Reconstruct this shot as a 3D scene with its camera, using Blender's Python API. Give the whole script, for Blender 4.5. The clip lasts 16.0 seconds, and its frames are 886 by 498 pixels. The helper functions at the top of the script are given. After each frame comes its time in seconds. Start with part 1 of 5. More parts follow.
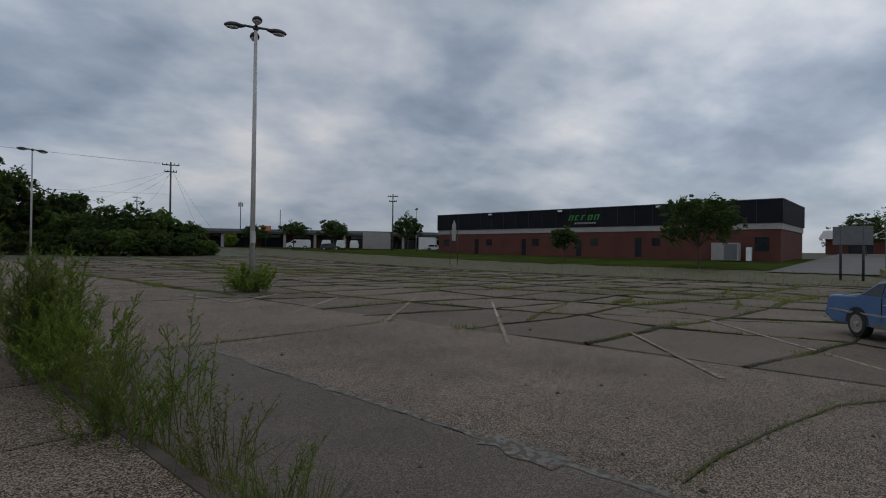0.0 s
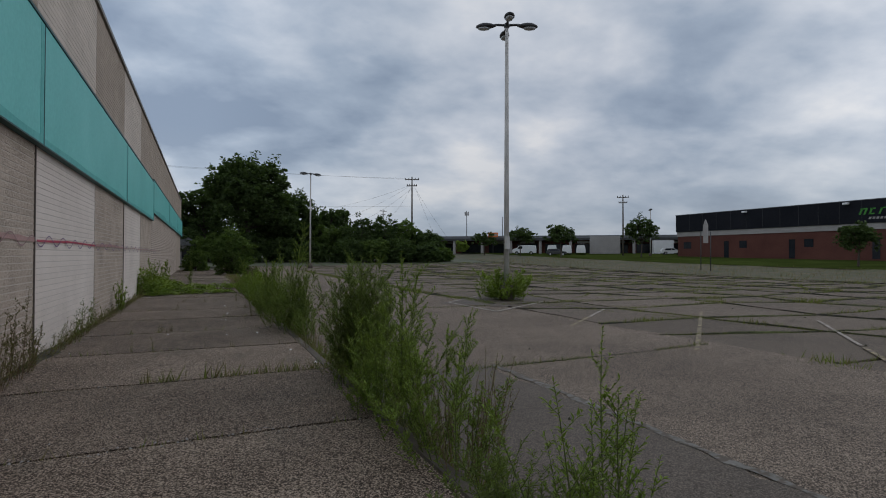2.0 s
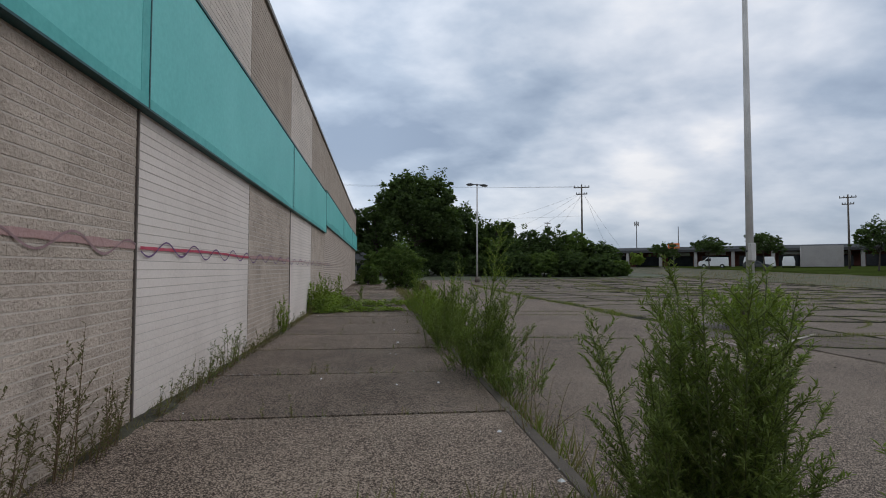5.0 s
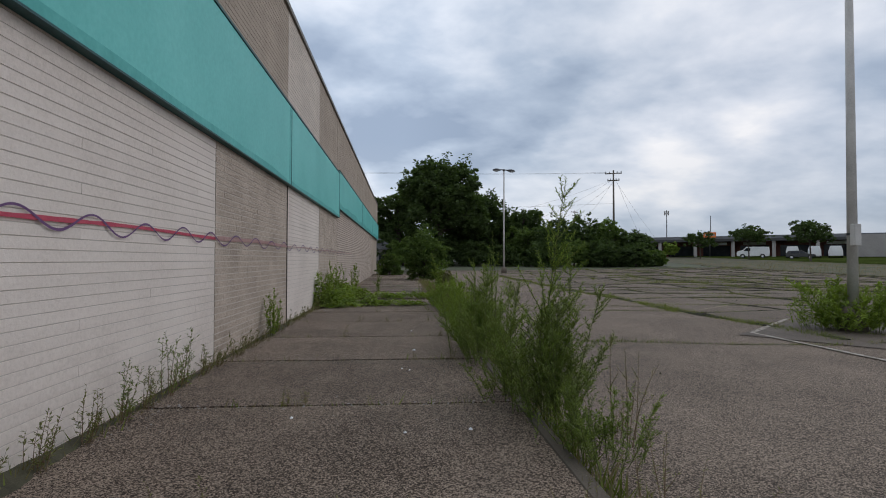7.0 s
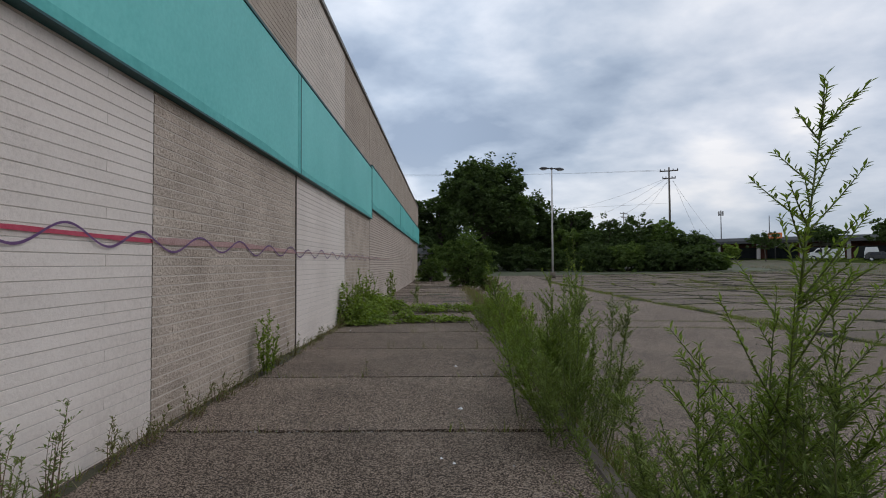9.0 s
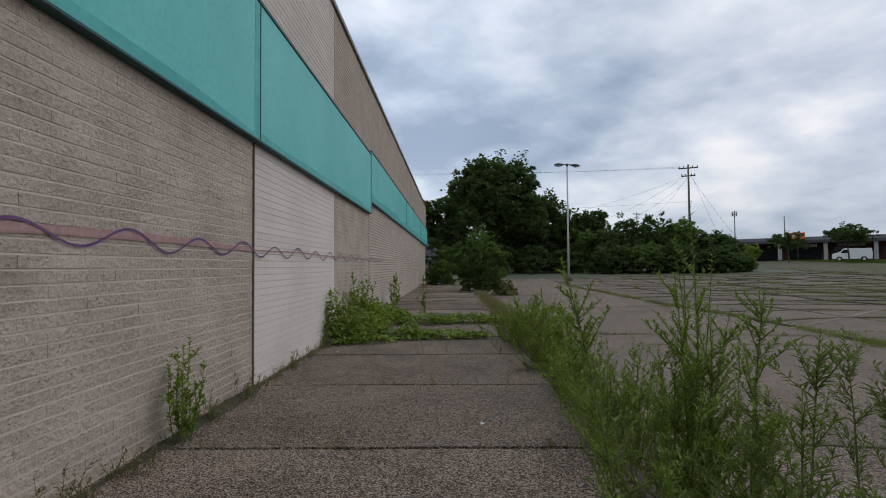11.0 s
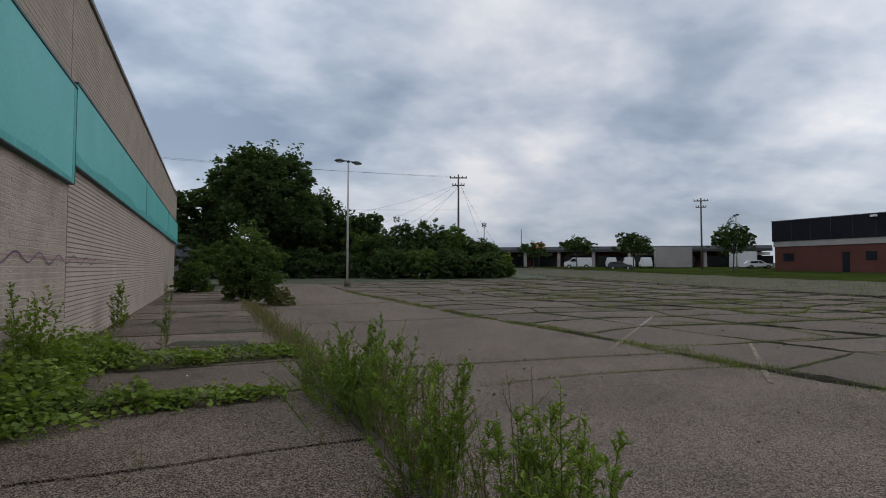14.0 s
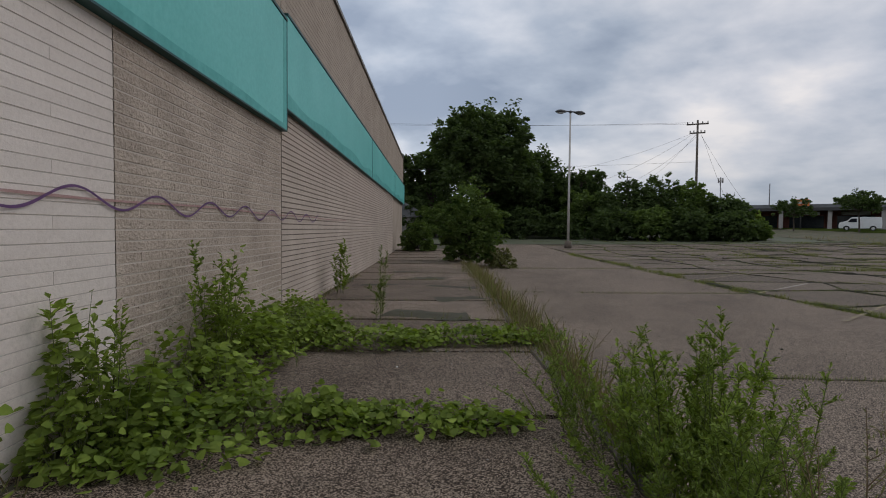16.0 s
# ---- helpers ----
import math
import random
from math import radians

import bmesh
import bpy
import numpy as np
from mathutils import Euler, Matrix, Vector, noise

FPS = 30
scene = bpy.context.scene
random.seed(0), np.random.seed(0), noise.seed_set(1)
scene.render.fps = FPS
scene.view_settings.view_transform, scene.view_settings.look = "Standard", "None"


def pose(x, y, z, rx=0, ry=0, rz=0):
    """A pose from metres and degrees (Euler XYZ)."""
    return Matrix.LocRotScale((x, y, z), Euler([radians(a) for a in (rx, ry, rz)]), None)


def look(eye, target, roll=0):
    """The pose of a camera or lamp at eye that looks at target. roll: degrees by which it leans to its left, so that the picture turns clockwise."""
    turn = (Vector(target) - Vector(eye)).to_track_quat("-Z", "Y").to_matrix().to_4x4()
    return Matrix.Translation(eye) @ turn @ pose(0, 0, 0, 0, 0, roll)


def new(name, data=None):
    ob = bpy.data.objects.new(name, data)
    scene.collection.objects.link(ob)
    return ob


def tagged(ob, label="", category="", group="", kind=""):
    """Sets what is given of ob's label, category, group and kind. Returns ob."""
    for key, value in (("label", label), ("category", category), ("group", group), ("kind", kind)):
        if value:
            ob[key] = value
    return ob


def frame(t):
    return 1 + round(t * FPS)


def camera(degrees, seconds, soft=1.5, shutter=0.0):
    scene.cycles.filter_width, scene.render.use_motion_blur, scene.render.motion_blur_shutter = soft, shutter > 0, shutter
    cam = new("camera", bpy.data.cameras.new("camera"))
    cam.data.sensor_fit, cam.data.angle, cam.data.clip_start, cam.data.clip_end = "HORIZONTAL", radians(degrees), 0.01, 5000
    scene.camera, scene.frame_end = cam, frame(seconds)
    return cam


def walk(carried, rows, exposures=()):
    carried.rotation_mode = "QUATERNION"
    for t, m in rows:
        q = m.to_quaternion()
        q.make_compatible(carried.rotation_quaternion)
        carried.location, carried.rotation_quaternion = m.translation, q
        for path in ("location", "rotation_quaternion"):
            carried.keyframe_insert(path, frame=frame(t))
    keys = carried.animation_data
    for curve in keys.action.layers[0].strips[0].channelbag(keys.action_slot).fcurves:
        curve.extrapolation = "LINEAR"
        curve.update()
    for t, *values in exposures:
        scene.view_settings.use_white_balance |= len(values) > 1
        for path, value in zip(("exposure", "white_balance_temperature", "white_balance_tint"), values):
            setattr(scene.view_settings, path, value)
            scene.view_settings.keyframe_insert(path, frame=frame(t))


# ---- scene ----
cam = camera(80.3, 16.0, soft=1.0)
PATH = [
    (0.0, -0.357, 0.085, 1.649, 90.37, -0.80, -47.92),
    (0.5, -0.371, 0.707, 1.682, 89.85, -0.47, -45.40),
    (1.0, -0.394, 1.357, 1.656, 89.76, -0.24, -38.83),
    (1.5, -0.423, 2.047, 1.657, 89.88, -0.12, -31.76),
    (2.0, -0.452, 2.796, 1.645, 90.75, -0.16, -24.44),
    (2.5, -0.427, 3.575, 1.636, 91.17, -0.02, -17.53),
    (3.0, -0.397, 4.302, 1.613, 91.97, -0.01, -13.44),
    (3.5, -0.358, 4.975, 1.654, 92.08, -0.13, -12.06),
    (4.0, -0.334, 5.644, 1.666, 92.42, -0.17, -9.88),
    (6.5, -0.150, 9.062, 1.568, 91.39, -0.03, -5.28),
    (7.0, -0.051, 9.781, 1.554, 91.17, -0.11, -4.44),
    (7.5, 0.041, 10.559, 1.551, 91.17, -0.01, -3.71),
    (8.0, 0.057, 11.337, 1.587, 91.41, 0.10, -1.53),
    (8.5, 0.026, 12.109, 1.586, 91.46, 0.43, -0.63),
    (9.0, -0.013, 12.868, 1.631, 91.65, 0.28, 0.18),
    (11.5, -0.166, 16.559, 1.620, 92.11, 0.48, 1.10),
    (12.0, -0.215, 17.315, 1.656, 92.56, -0.10, -2.59),
    (12.5, -0.277, 18.086, 1.719, 92.60, -0.83, -7.93),
    (13.0, -0.301, 18.947, 1.715, 92.41, -0.55, -14.33),
    (13.5, -0.326, 19.727, 1.682, 92.42, -0.35, -20.06),
    (14.0, -0.287, 20.419, 1.701, 92.22, -0.18, -24.00),
    (14.5, -0.228, 21.091, 1.692, 92.15, -0.21, -23.92),
    (15.0, -0.144, 21.852, 1.700, 91.28, -0.24, -21.49),
    (15.5, -0.123, 22.662, 1.685, 89.50, -0.43, -11.96),
    (16.0, -0.146, 23.507, 1.658, 87.81, -0.54, -1.00),
]

walk(cam, [(t, pose(x, y, z, rx, ry, rz)) for t, x, y, z, rx, ry, rz in PATH],
     exposures=[(0.0, -0.48, 6450, 11), (1.5, -0.30, 6450, 11), (3.5, 0.02, 6450, 11), (7.0, 0.22, 6550, 12), (12.5, 0.17, 6500, 12), (14.5, -0.08, 6600, 12), (16.0, 0.02, 6800, 14)])

# ---- sky and light ----
world = bpy.data.worlds.new("world")
scene.world = world
world.use_nodes = True


def node(tree, kind, x=None, **values):
    n = tree.nodes.new(kind)
    for k, v in values.items():
        setattr_safe(n, k, v)
    return n


def setattr_safe(n, k, v):
    if k in n.inputs.keys():
        n.inputs[k].default_value = v
    elif k == "noise_dimensions":
        n.noise_dimensions = v
    elif k == "operation":
        n.operation = v
    elif k == "blend_type":
        n.blend_type = v
    elif k == "data_type":
        n.data_type = v
    elif k == "feature":
        n.feature = v


def ramp(tree, fac, stops):
    n = tree.nodes.new("ShaderNodeValToRGB")
    e = n.color_ramp.elements
    while len(e) < len(stops):
        e.new(0.5)
    for el, (p, c) in zip(e, stops):
        el.position = p
        el.color = (*c, 1) if len(c) == 3 else c
    tree.links.new(fac, n.inputs[0])
    return n.outputs[0]


def build_world():
    t = world.node_tree
    t.nodes.clear()
    L = t.links.new
    out = t.nodes.new("ShaderNodeOutputWorld")
    bg = t.nodes.new("ShaderNodeBackground")
    sky = t.nodes.new("ShaderNodeTexSky")
    sky.sky_type, sky.sun_disc = "NISHITA", False
    sky.sun_elevation, sky.sun_rotation = radians(38), radians(75)
    co = t.nodes.new("ShaderNodeTexCoord")
    sep = t.nodes.new("ShaderNodeSeparateXYZ")
    L(co.outputs["Generated"], sep.inputs[0])
    add = t.nodes.new("ShaderNodeMath")
    add.operation = "MAXIMUM"
    add.inputs[1].default_value = 0.0
    L(sep.outputs[2], add.inputs[0])
    add2 = t.nodes.new("ShaderNodeMath")
    add2.operation = "ADD"
    add2.inputs[1].default_value = 0.30
    L(add.outputs[0], add2.inputs[0])
    div = t.nodes.new("ShaderNodeVectorMath")
    div.operation = "DIVIDE"
    comb = t.nodes.new("ShaderNodeCombineXYZ")
    for i in range(3):
        L(add2.outputs[0], comb.inputs[i])
    L(co.outputs["Generated"], div.inputs[0])
    L(comb.outputs[0], div.inputs[1])
    flat = t.nodes.new("ShaderNodeVectorMath")
    flat.operation = "MULTIPLY"
    flat.inputs[1].default_value = (1, 1, 0)
    L(div.outputs[0], flat.inputs[0])
    big = node(t, "ShaderNodeTexNoise", Scale=1.15, Detail=7.0, Roughness=0.47, Distortion=0.12)
    mapn = t.nodes.new("ShaderNodeMapping")
    mapn.inputs["Location"].default_value = (3.3, 1.4, 0)
    mapn.inputs["Scale"].default_value = (1.0, 1.15, 1)
    mapn.inputs["Rotation"].default_value = (0, 0, radians(35))
    L(flat.outputs[0], mapn.inputs[0])
    L(mapn.outputs[0], big.inputs["Vector"])
    fine = node(t, "ShaderNodeTexNoise", Scale=3.4, Detail=7.0, Roughness=0.52, Distortion=0.1)
    L(mapn.outputs[0], fine.inputs["Vector"])
    mixf = t.nodes.new("ShaderNodeMix")
    mixf.inputs[0].default_value = 0.32
    L(big.outputs[0], mixf.inputs[2])
    L(fine.outputs[0], mixf.inputs[3])
    clouds = ramp(t, mixf.outputs[0], [(0.37, (0.27, 0.345, 0.46)), (0.45, (0.41, 0.495, 0.61)), (0.51, (0.58, 0.65, 0.745)),
                                       (0.57, (0.75, 0.80, 0.87)), (0.64, (1.0, 1.0, 1.0))])
    # paler haze towards the horizon
    haze = ramp(t, sep.outputs[2], [(0.0, (1, 1, 1)), (0.06, (0.55, 0.55, 0.55)), (0.22, (0, 0, 0))])
    hz = t.nodes.new("ShaderNodeMix")
    hz.data_type = "RGBA"
    hz.inputs[7].default_value = (0.44, 0.50, 0.57, 1)
    hm = t.nodes.new("ShaderNodeMath")
    hm.operation = "MULTIPLY"
    hm.inputs[1].default_value = 0.75
    L(haze, hm.inputs[0])
    L(hm.outputs[0], hz.inputs[0])
    L(clouds, hz.inputs[6])
    dim = t.nodes.new("ShaderNodeVectorMath")
    dim.operation = "SCALE"
    dim.inputs["Scale"].default_value = 0.09
    L(sky.outputs[0], dim.inputs[0])
    mx = t.nodes.new("ShaderNodeMix")
    mx.data_type = "RGBA"
    mx.inputs[0].default_value = 0.93
    L(dim.outputs[0], mx.inputs[6])
    L(hz.outputs[2], mx.inputs[7])
    # a darker cloud bank stands in the north-east, thinner cloud on either side of it
    bank = t.nodes.new("ShaderNodeVectorMath")
    bank.operation = "DOT_PRODUCT"
    bank.inputs[1].default_value = Vector((0.60, 0.78, 0.18)).normalized()
    L(co.outputs["Generated"], bank.inputs[0])
    shade = ramp(t, bank.outputs["Value"], [(0.62, (1.16, 1.15, 1.14)), (0.80, (1.15, 1.14, 1.13)), (0.94, (0.90, 0.905, 0.91)), (1.0, (0.80, 0.81, 0.83))])
    mul = t.nodes.new("ShaderNodeMix")
    mul.data_type, mul.blend_type = "RGBA", "MULTIPLY"
    mul.inputs[0].default_value = 1.0
    L(mx.outputs[2], mul.inputs[6])
    L(shade, mul.inputs[7])
    L(mul.outputs[2], bg.inputs[0])
    bg.inputs[1].default_value = 1.0
    L(bg.outputs[0], out.inputs[0])


build_world()
sun_data = bpy.data.lights.new("sun", "SUN")
sun_data.energy, sun_data.angle, sun_data.color = 0.3, radians(25), (1.0, 0.95, 0.88)
sun = new("sun", sun_data)
sun.matrix_world = look((60, 30, 60), (0, 10, 0))

# ---- materials ----


def material(name, dark, light, rough=0.85, scale=3.0, fine=60.0, bump=0.3, metal=0.0, mid=None, spots=None, random_tint=0.0, island=0.0, depth=0.01):
    """Two-scale procedural surface: broad stains, fine grain, relief."""
    m = bpy.data.materials.new(name)
    m.use_nodes = True
    t = m.node_tree
    L = t.links.new
    b = t.nodes["Principled BSDF"]
    b.inputs["Roughness"].default_value = rough
    b.inputs["Metallic"].default_value = metal
    b.inputs["Specular IOR Level"].default_value = 0.3
    geo = t.nodes.new("ShaderNodeNewGeometry")
    n1 = node(t, "ShaderNodeTexNoise", Scale=scale, Detail=5.0, Roughness=0.6)
    n2 = node(t, "ShaderNodeTexNoise", Scale=fine, Detail=3.0, Roughness=0.7)
    L(geo.outputs["Position"], n1.inputs["Vector"])
    L(geo.outputs["Position"], n2.inputs["Vector"])
    mf = t.nodes.new("ShaderNodeMix")
    mf.inputs[0].default_value = 0.45
    L(n1.outputs[0], mf.inputs[2])
    L(n2.outputs[0], mf.inputs[3])
    stops = [(0.32, dark), (0.68, light)] if mid is None else [(0.30, dark), (0.5, mid), (0.70, light)]
    col = ramp(t, mf.outputs[0], stops)
    if spots:
        v = node(t, "ShaderNodeTexNoise", Scale=spots[0], Detail=2.0, Roughness=0.5)
        L(geo.outputs["Position"], v.inputs["Vector"])
        f = ramp(t, v.outputs[0], [(spots[1], (0, 0, 0)), (spots[1] + 0.06, (1, 1, 1))])
        mm = t.nodes.new("ShaderNodeMix")
        mm.data_type = "RGBA"
        mm.inputs[7].default_value = (*spots[2], 1)
        L(f, mm.inputs[0])
        L(col, mm.inputs[6])
        col = mm.outputs[2]
    if random_tint or island:
        hs = t.nodes.new("ShaderNodeHueSaturation")
        if island:
            src = geo.outputs["Random Per Island"]
            amount = island
        else:
            info = t.nodes.new("ShaderNodeObjectInfo")
            src = info.outputs["Random"]
            amount = random_tint
        mr = t.nodes.new("ShaderNodeMapRange")
        mr.inputs[3].default_value, mr.inputs[4].default_value = 1 - amount, 1 + amount
        L(src, mr.inputs[0])
        L(mr.outputs[0], hs.inputs["Value"])
        L(col, hs.inputs["Color"])
        col = hs.outputs[0]
    L(col, b.inputs["Base Color"])
    if bump:
        bp = t.nodes.new("ShaderNodeBump")
        bp.inputs["Strength"].default_value = bump
        bp.inputs["Distance"].default_value = depth
        L(n2.outputs[0], bp.inputs["Height"])
        L(bp.outputs[0], b.inputs["Normal"])
    return m


def leaf_material(name, dark, light):
    m = material(name, dark, light, rough=0.75, scale=1.2, fine=8.0, bump=0, island=0.5)
    b = m.node_tree.nodes["Principled BSDF"]
    tr = m.node_tree.nodes.new("ShaderNodeBsdfTranslucent")
    tr.inputs[0].default_value = (light[0] * 1.1, light[1] * 1.3, light[2] * 0.6, 1)
    ms = m.node_tree.nodes.new("ShaderNodeMixShader")
    ms.inputs[0].default_value = 0.3
    out = m.node_tree.nodes["Material Output"]
    m.node_tree.links.new(b.outputs[0], ms.inputs[1])
    m.node_tree.links.new(tr.outputs[0], ms.inputs[2])
    m.node_tree.links.new(ms.outputs[0], out.inputs[0])
    return m


def aggregate(name, dark, mid, light, stones=60.0, stain=0.5, contrast=1.0, rough=0.9, tint=0.0, bump=0.5, dirt=(0.06, 0.052, 0.042)):
    """Weathered asphalt or concrete with exposed stones, stains and dirt."""
    m = bpy.data.materials.new(name)
    m.use_nodes = True
    t = m.node_tree
    L = t.links.new
    b = t.nodes["Principled BSDF"]
    b.inputs["Roughness"].default_value = rough
    b.inputs["Specular IOR Level"].default_value = 0.25
    geo = t.nodes.new("ShaderNodeNewGeometry")
    vor = node(t, "ShaderNodeTexVoronoi", Scale=stones)
    L(geo.outputs["Position"], vor.inputs["Vector"])
    sep = t.nodes.new("ShaderNodeSeparateColor")
    L(vor.outputs["Color"], sep.inputs[0])
    n1 = node(t, "ShaderNodeTexNoise", Scale=stain, Detail=8.0, Roughness=0.68)
    n2 = node(t, "ShaderNodeTexNoise", Scale=stones * 0.45, Detail=4.0, Roughness=0.7)
    L(geo.outputs["Position"], n1.inputs["Vector"])
    L(geo.outputs["Position"], n2.inputs["Vector"])
    a = t.nodes.new("ShaderNodeMix")
    a.inputs[0].default_value = 0.5
    L(n2.outputs[0], a.inputs[2])
    L(sep.outputs[0], a.inputs[3])
    c = t.nodes.new("ShaderNodeMix")
    c.inputs[0].default_value = 0.24
    L(a.outputs[0], c.inputs[2])
    L(n1.outputs[0], c.inputs[3])
    h = 0.17 / contrast
    col = ramp(t, c.outputs[0], [(0.5 - h, dark), (0.5, mid), (0.5 + h, light)])
    stain_n = node(t, "ShaderNodeTexNoise", Scale=stain * 1.7, Detail=6.0, Roughness=0.6, Distortion=0.6)
    L(geo.outputs["Position"], stain_n.inputs["Vector"])
    f = ramp(t, stain_n.outputs[0], [(0.54, (0, 0, 0)), (0.78, (0.38, 0.38, 0.38))])
    mm = t.nodes.new("ShaderNodeMix")
    mm.data_type = "RGBA"
    mm.inputs[7].default_value = (*dirt, 1)
    L(f, mm.inputs[0])
    L(col, mm.inputs[6])
    col = mm.outputs[2]
    if tint:
        hs = t.nodes.new("ShaderNodeHueSaturation")
        info = t.nodes.new("ShaderNodeObjectInfo")
        mr = t.nodes.new("ShaderNodeMapRange")
        mr.inputs[3].default_value, mr.inputs[4].default_value = 1 - tint, 1 + tint
        L(info.outputs["Random"], mr.inputs[0])
        L(mr.outputs[0], hs.inputs["Value"])
        L(col, hs.inputs["Color"])
        col = hs.outputs[0]
    L(col, b.inputs["Base Color"])
    bp = t.nodes.new("ShaderNodeBump")
    bp.inputs["Strength"].default_value = bump
    bp.inputs["Distance"].default_value = 0.012
    L(a.outputs[0], bp.inputs["Height"])
    L(bp.outputs[0], b.inputs["Normal"])
    return m


ASPHALT = aggregate("lane_asphalt", (0.037, 0.027, 0.020), (0.122, 0.092, 0.069), (0.37, 0.288, 0.222), 100, 0.35, 1.25, bump=0.8)
SLAB_ASPHALT = aggregate("lot_asphalt", (0.055, 0.042, 0.032), (0.128, 0.098, 0.074), (0.24, 0.19, 0.148), 105, 0.35, 0.9, tint=0.16)
SEALED = aggregate("sealed_asphalt", (0.042, 0.033, 0.026), (0.10, 0.078, 0.061), (0.2, 0.16, 0.128), 100, 0.6, 0.8, rough=0.75, bump=0.3)
CONCRETE = aggregate("sidewalk_concrete", (0.032, 0.021, 0.015), (0.118, 0.085, 0.061), (0.40, 0.31, 0.24), 108, 0.6, 1.4, tint=0.18, bump=1.0)
SEAL_EDGE = material("crumbled_seal_edge", (0.085, 0.078, 0.068), (0.25, 0.235, 0.21), scale=4, fine=40, bump=0.4, spots=(12.0, 0.48, (0.11, 0.088, 0.068)))
KERB = material("kerb_concrete", (0.06, 0.048, 0.037), (0.17, 0.138, 0.11), scale=2, fine=60, bump=0.5, random_tint=0.1)
SOIL = material("crack_soil", (0.035, 0.03, 0.02), (0.09, 0.085, 0.05), scale=3, fine=50, bump=0.6)
GRASS_GROUND = material("mown_grass", (0.022, 0.031, 0.008), (0.075, 0.095, 0.024), scale=0.2, fine=7, bump=0.3, mid=(0.043, 0.058, 0.014), depth=0.03)
GRASS_GROUND.node_tree.nodes["Principled BSDF"].inputs["Specular IOR Level"].default_value = 0.0
MOSS = material("crack_moss", (0.012, 0.010, 0.006), (0.12, 0.145, 0.03), scale=0.45, fine=24, bump=0.9, mid=(0.022, 0.020, 0.010), depth=0.03)
FAR_GROUND = material("far_ground", (0.05, 0.065, 0.03), (0.13, 0.13, 0.09), scale=0.05, fine=2, bump=0.2)
GRAVEL = material("weedy_gravel", (0.05, 0.043, 0.025), (0.14, 0.12, 0.075), scale=0.6, fine=12, bump=0.5, spots=(0.9, 0.5, (0.06, 0.066, 0.025)))
ROAD = material("road_asphalt", (0.09, 0.085, 0.08), (0.14, 0.135, 0.125), scale=0.4, fine=20, bump=0.3)
TAN = material("tan_split_block", (0.31, 0.245, 0.19), (0.64, 0.53, 0.435), scale=1.3, fine=24, bump=1.0, depth=0.035, mid=(0.48, 0.39, 0.315), random_tint=0.06, spots=(34.0, 0.66, (0.22, 0.17, 0.135)))
TAN_PLAIN = material("tan_painted_block", (0.34, 0.275, 0.215), (0.48, 0.395, 0.32), scale=0.8, fine=50, bump=0.5, island=0.04)
TAN_PALE = material("pale_tan_block", (0.52, 0.45, 0.385), (0.70, 0.61, 0.53), scale=0.9, fine=50, bump=0.5, island=0.05)
TAN_STRIPED = material("warm_tan_block", (0.40, 0.325, 0.265), (0.60, 0.505, 0.425), scale=0.7, fine=40, bump=0.6, mid=(0.50, 0.415, 0.345), island=0.04)
WHITE_BRICK = material("white_painted_block", (0.56, 0.485, 0.425), (0.78, 0.695, 0.625), scale=0.6, fine=30, bump=0.45, mid=(0.70, 0.615, 0.55), random_tint=0.025)
MORTAR_LIGHT = material("pale_mortar", (0.47, 0.405, 0.345), (0.66, 0.58, 0.505), scale=2, fine=50, bump=0.3)
MORTAR_WHITE = material("painted_mortar", (0.46, 0.41, 0.365), (0.58, 0.52, 0.465), scale=2, fine=50, bump=0.3)
MORTAR_DARK = material("raked_dark_mortar", (0.13, 0.105, 0.085), (0.24, 0.195, 0.16), scale=2, fine=50, bump=0.3)
GROOVE = material("joint_sealant", (0.075, 0.06, 0.05), (0.16, 0.13, 0.11), scale=3, fine=40, bump=0.3)
TEAL = material("teal_fascia_metal", (0.10, 0.46, 0.42), (0.175, 0.60, 0.55), rough=0.5, scale=0.5, fine=14, bump=0.08, mid=(0.135, 0.53, 0.485))
TEAL_STAIN_SHADE = material("stained_shaded_teal", (0.055, 0.33, 0.30), (0.13, 0.51, 0.465), rough=0.55, scale=1.6, fine=9, bump=0.08, mid=(0.085, 0.41, 0.375))
TEAL_DARK = material("dark_teal_trim", (0.012, 0.06, 0.062), (0.025, 0.095, 0.095), rough=0.5, scale=2, fine=30, bump=0.1)
COPING = material("roof_coping", (0.12, 0.105, 0.09), (0.2, 0.18, 0.155), rough=0.5, scale=2, fine=20, bump=0.1)
RED_PAINT = material("red_spray_paint", (0.40, 0.035, 0.07), (0.55, 0.09, 0.13), rough=0.5, scale=6, fine=60, bump=0.1)
FADED_PAINT = material("faded_red_spray", (0.36, 0.20, 0.185), (0.50, 0.33, 0.30), rough=0.8, scale=5, fine=26, bump=0.6, depth=0.02)
FADED_PURPLE = material("faded_purple_spray", (0.24, 0.14, 0.15), (0.36, 0.24, 0.23), rough=0.8, scale=5, fine=26, bump=0.5, depth=0.02)
PURPLE_PAINT = material("purple_spray_paint", (0.09, 0.04, 0.12), (0.19, 0.09, 0.2), rough=0.5, scale=6, fine=60, bump=0.1)
LINE_YELLOW = material("worn_yellow_paint", (0.15, 0.12, 0.085), (0.40, 0.33, 0.18), scale=4, fine=22, bump=0.3, spots=(7.0, 0.47, (0.15, 0.118, 0.09)))
LINE_WHITE = material("worn_white_paint", (0.22, 0.19, 0.155), (0.48, 0.435, 0.375), scale=4, fine=22, bump=0.3, spots=(8.0, 0.53, (0.15, 0.118, 0.09)))
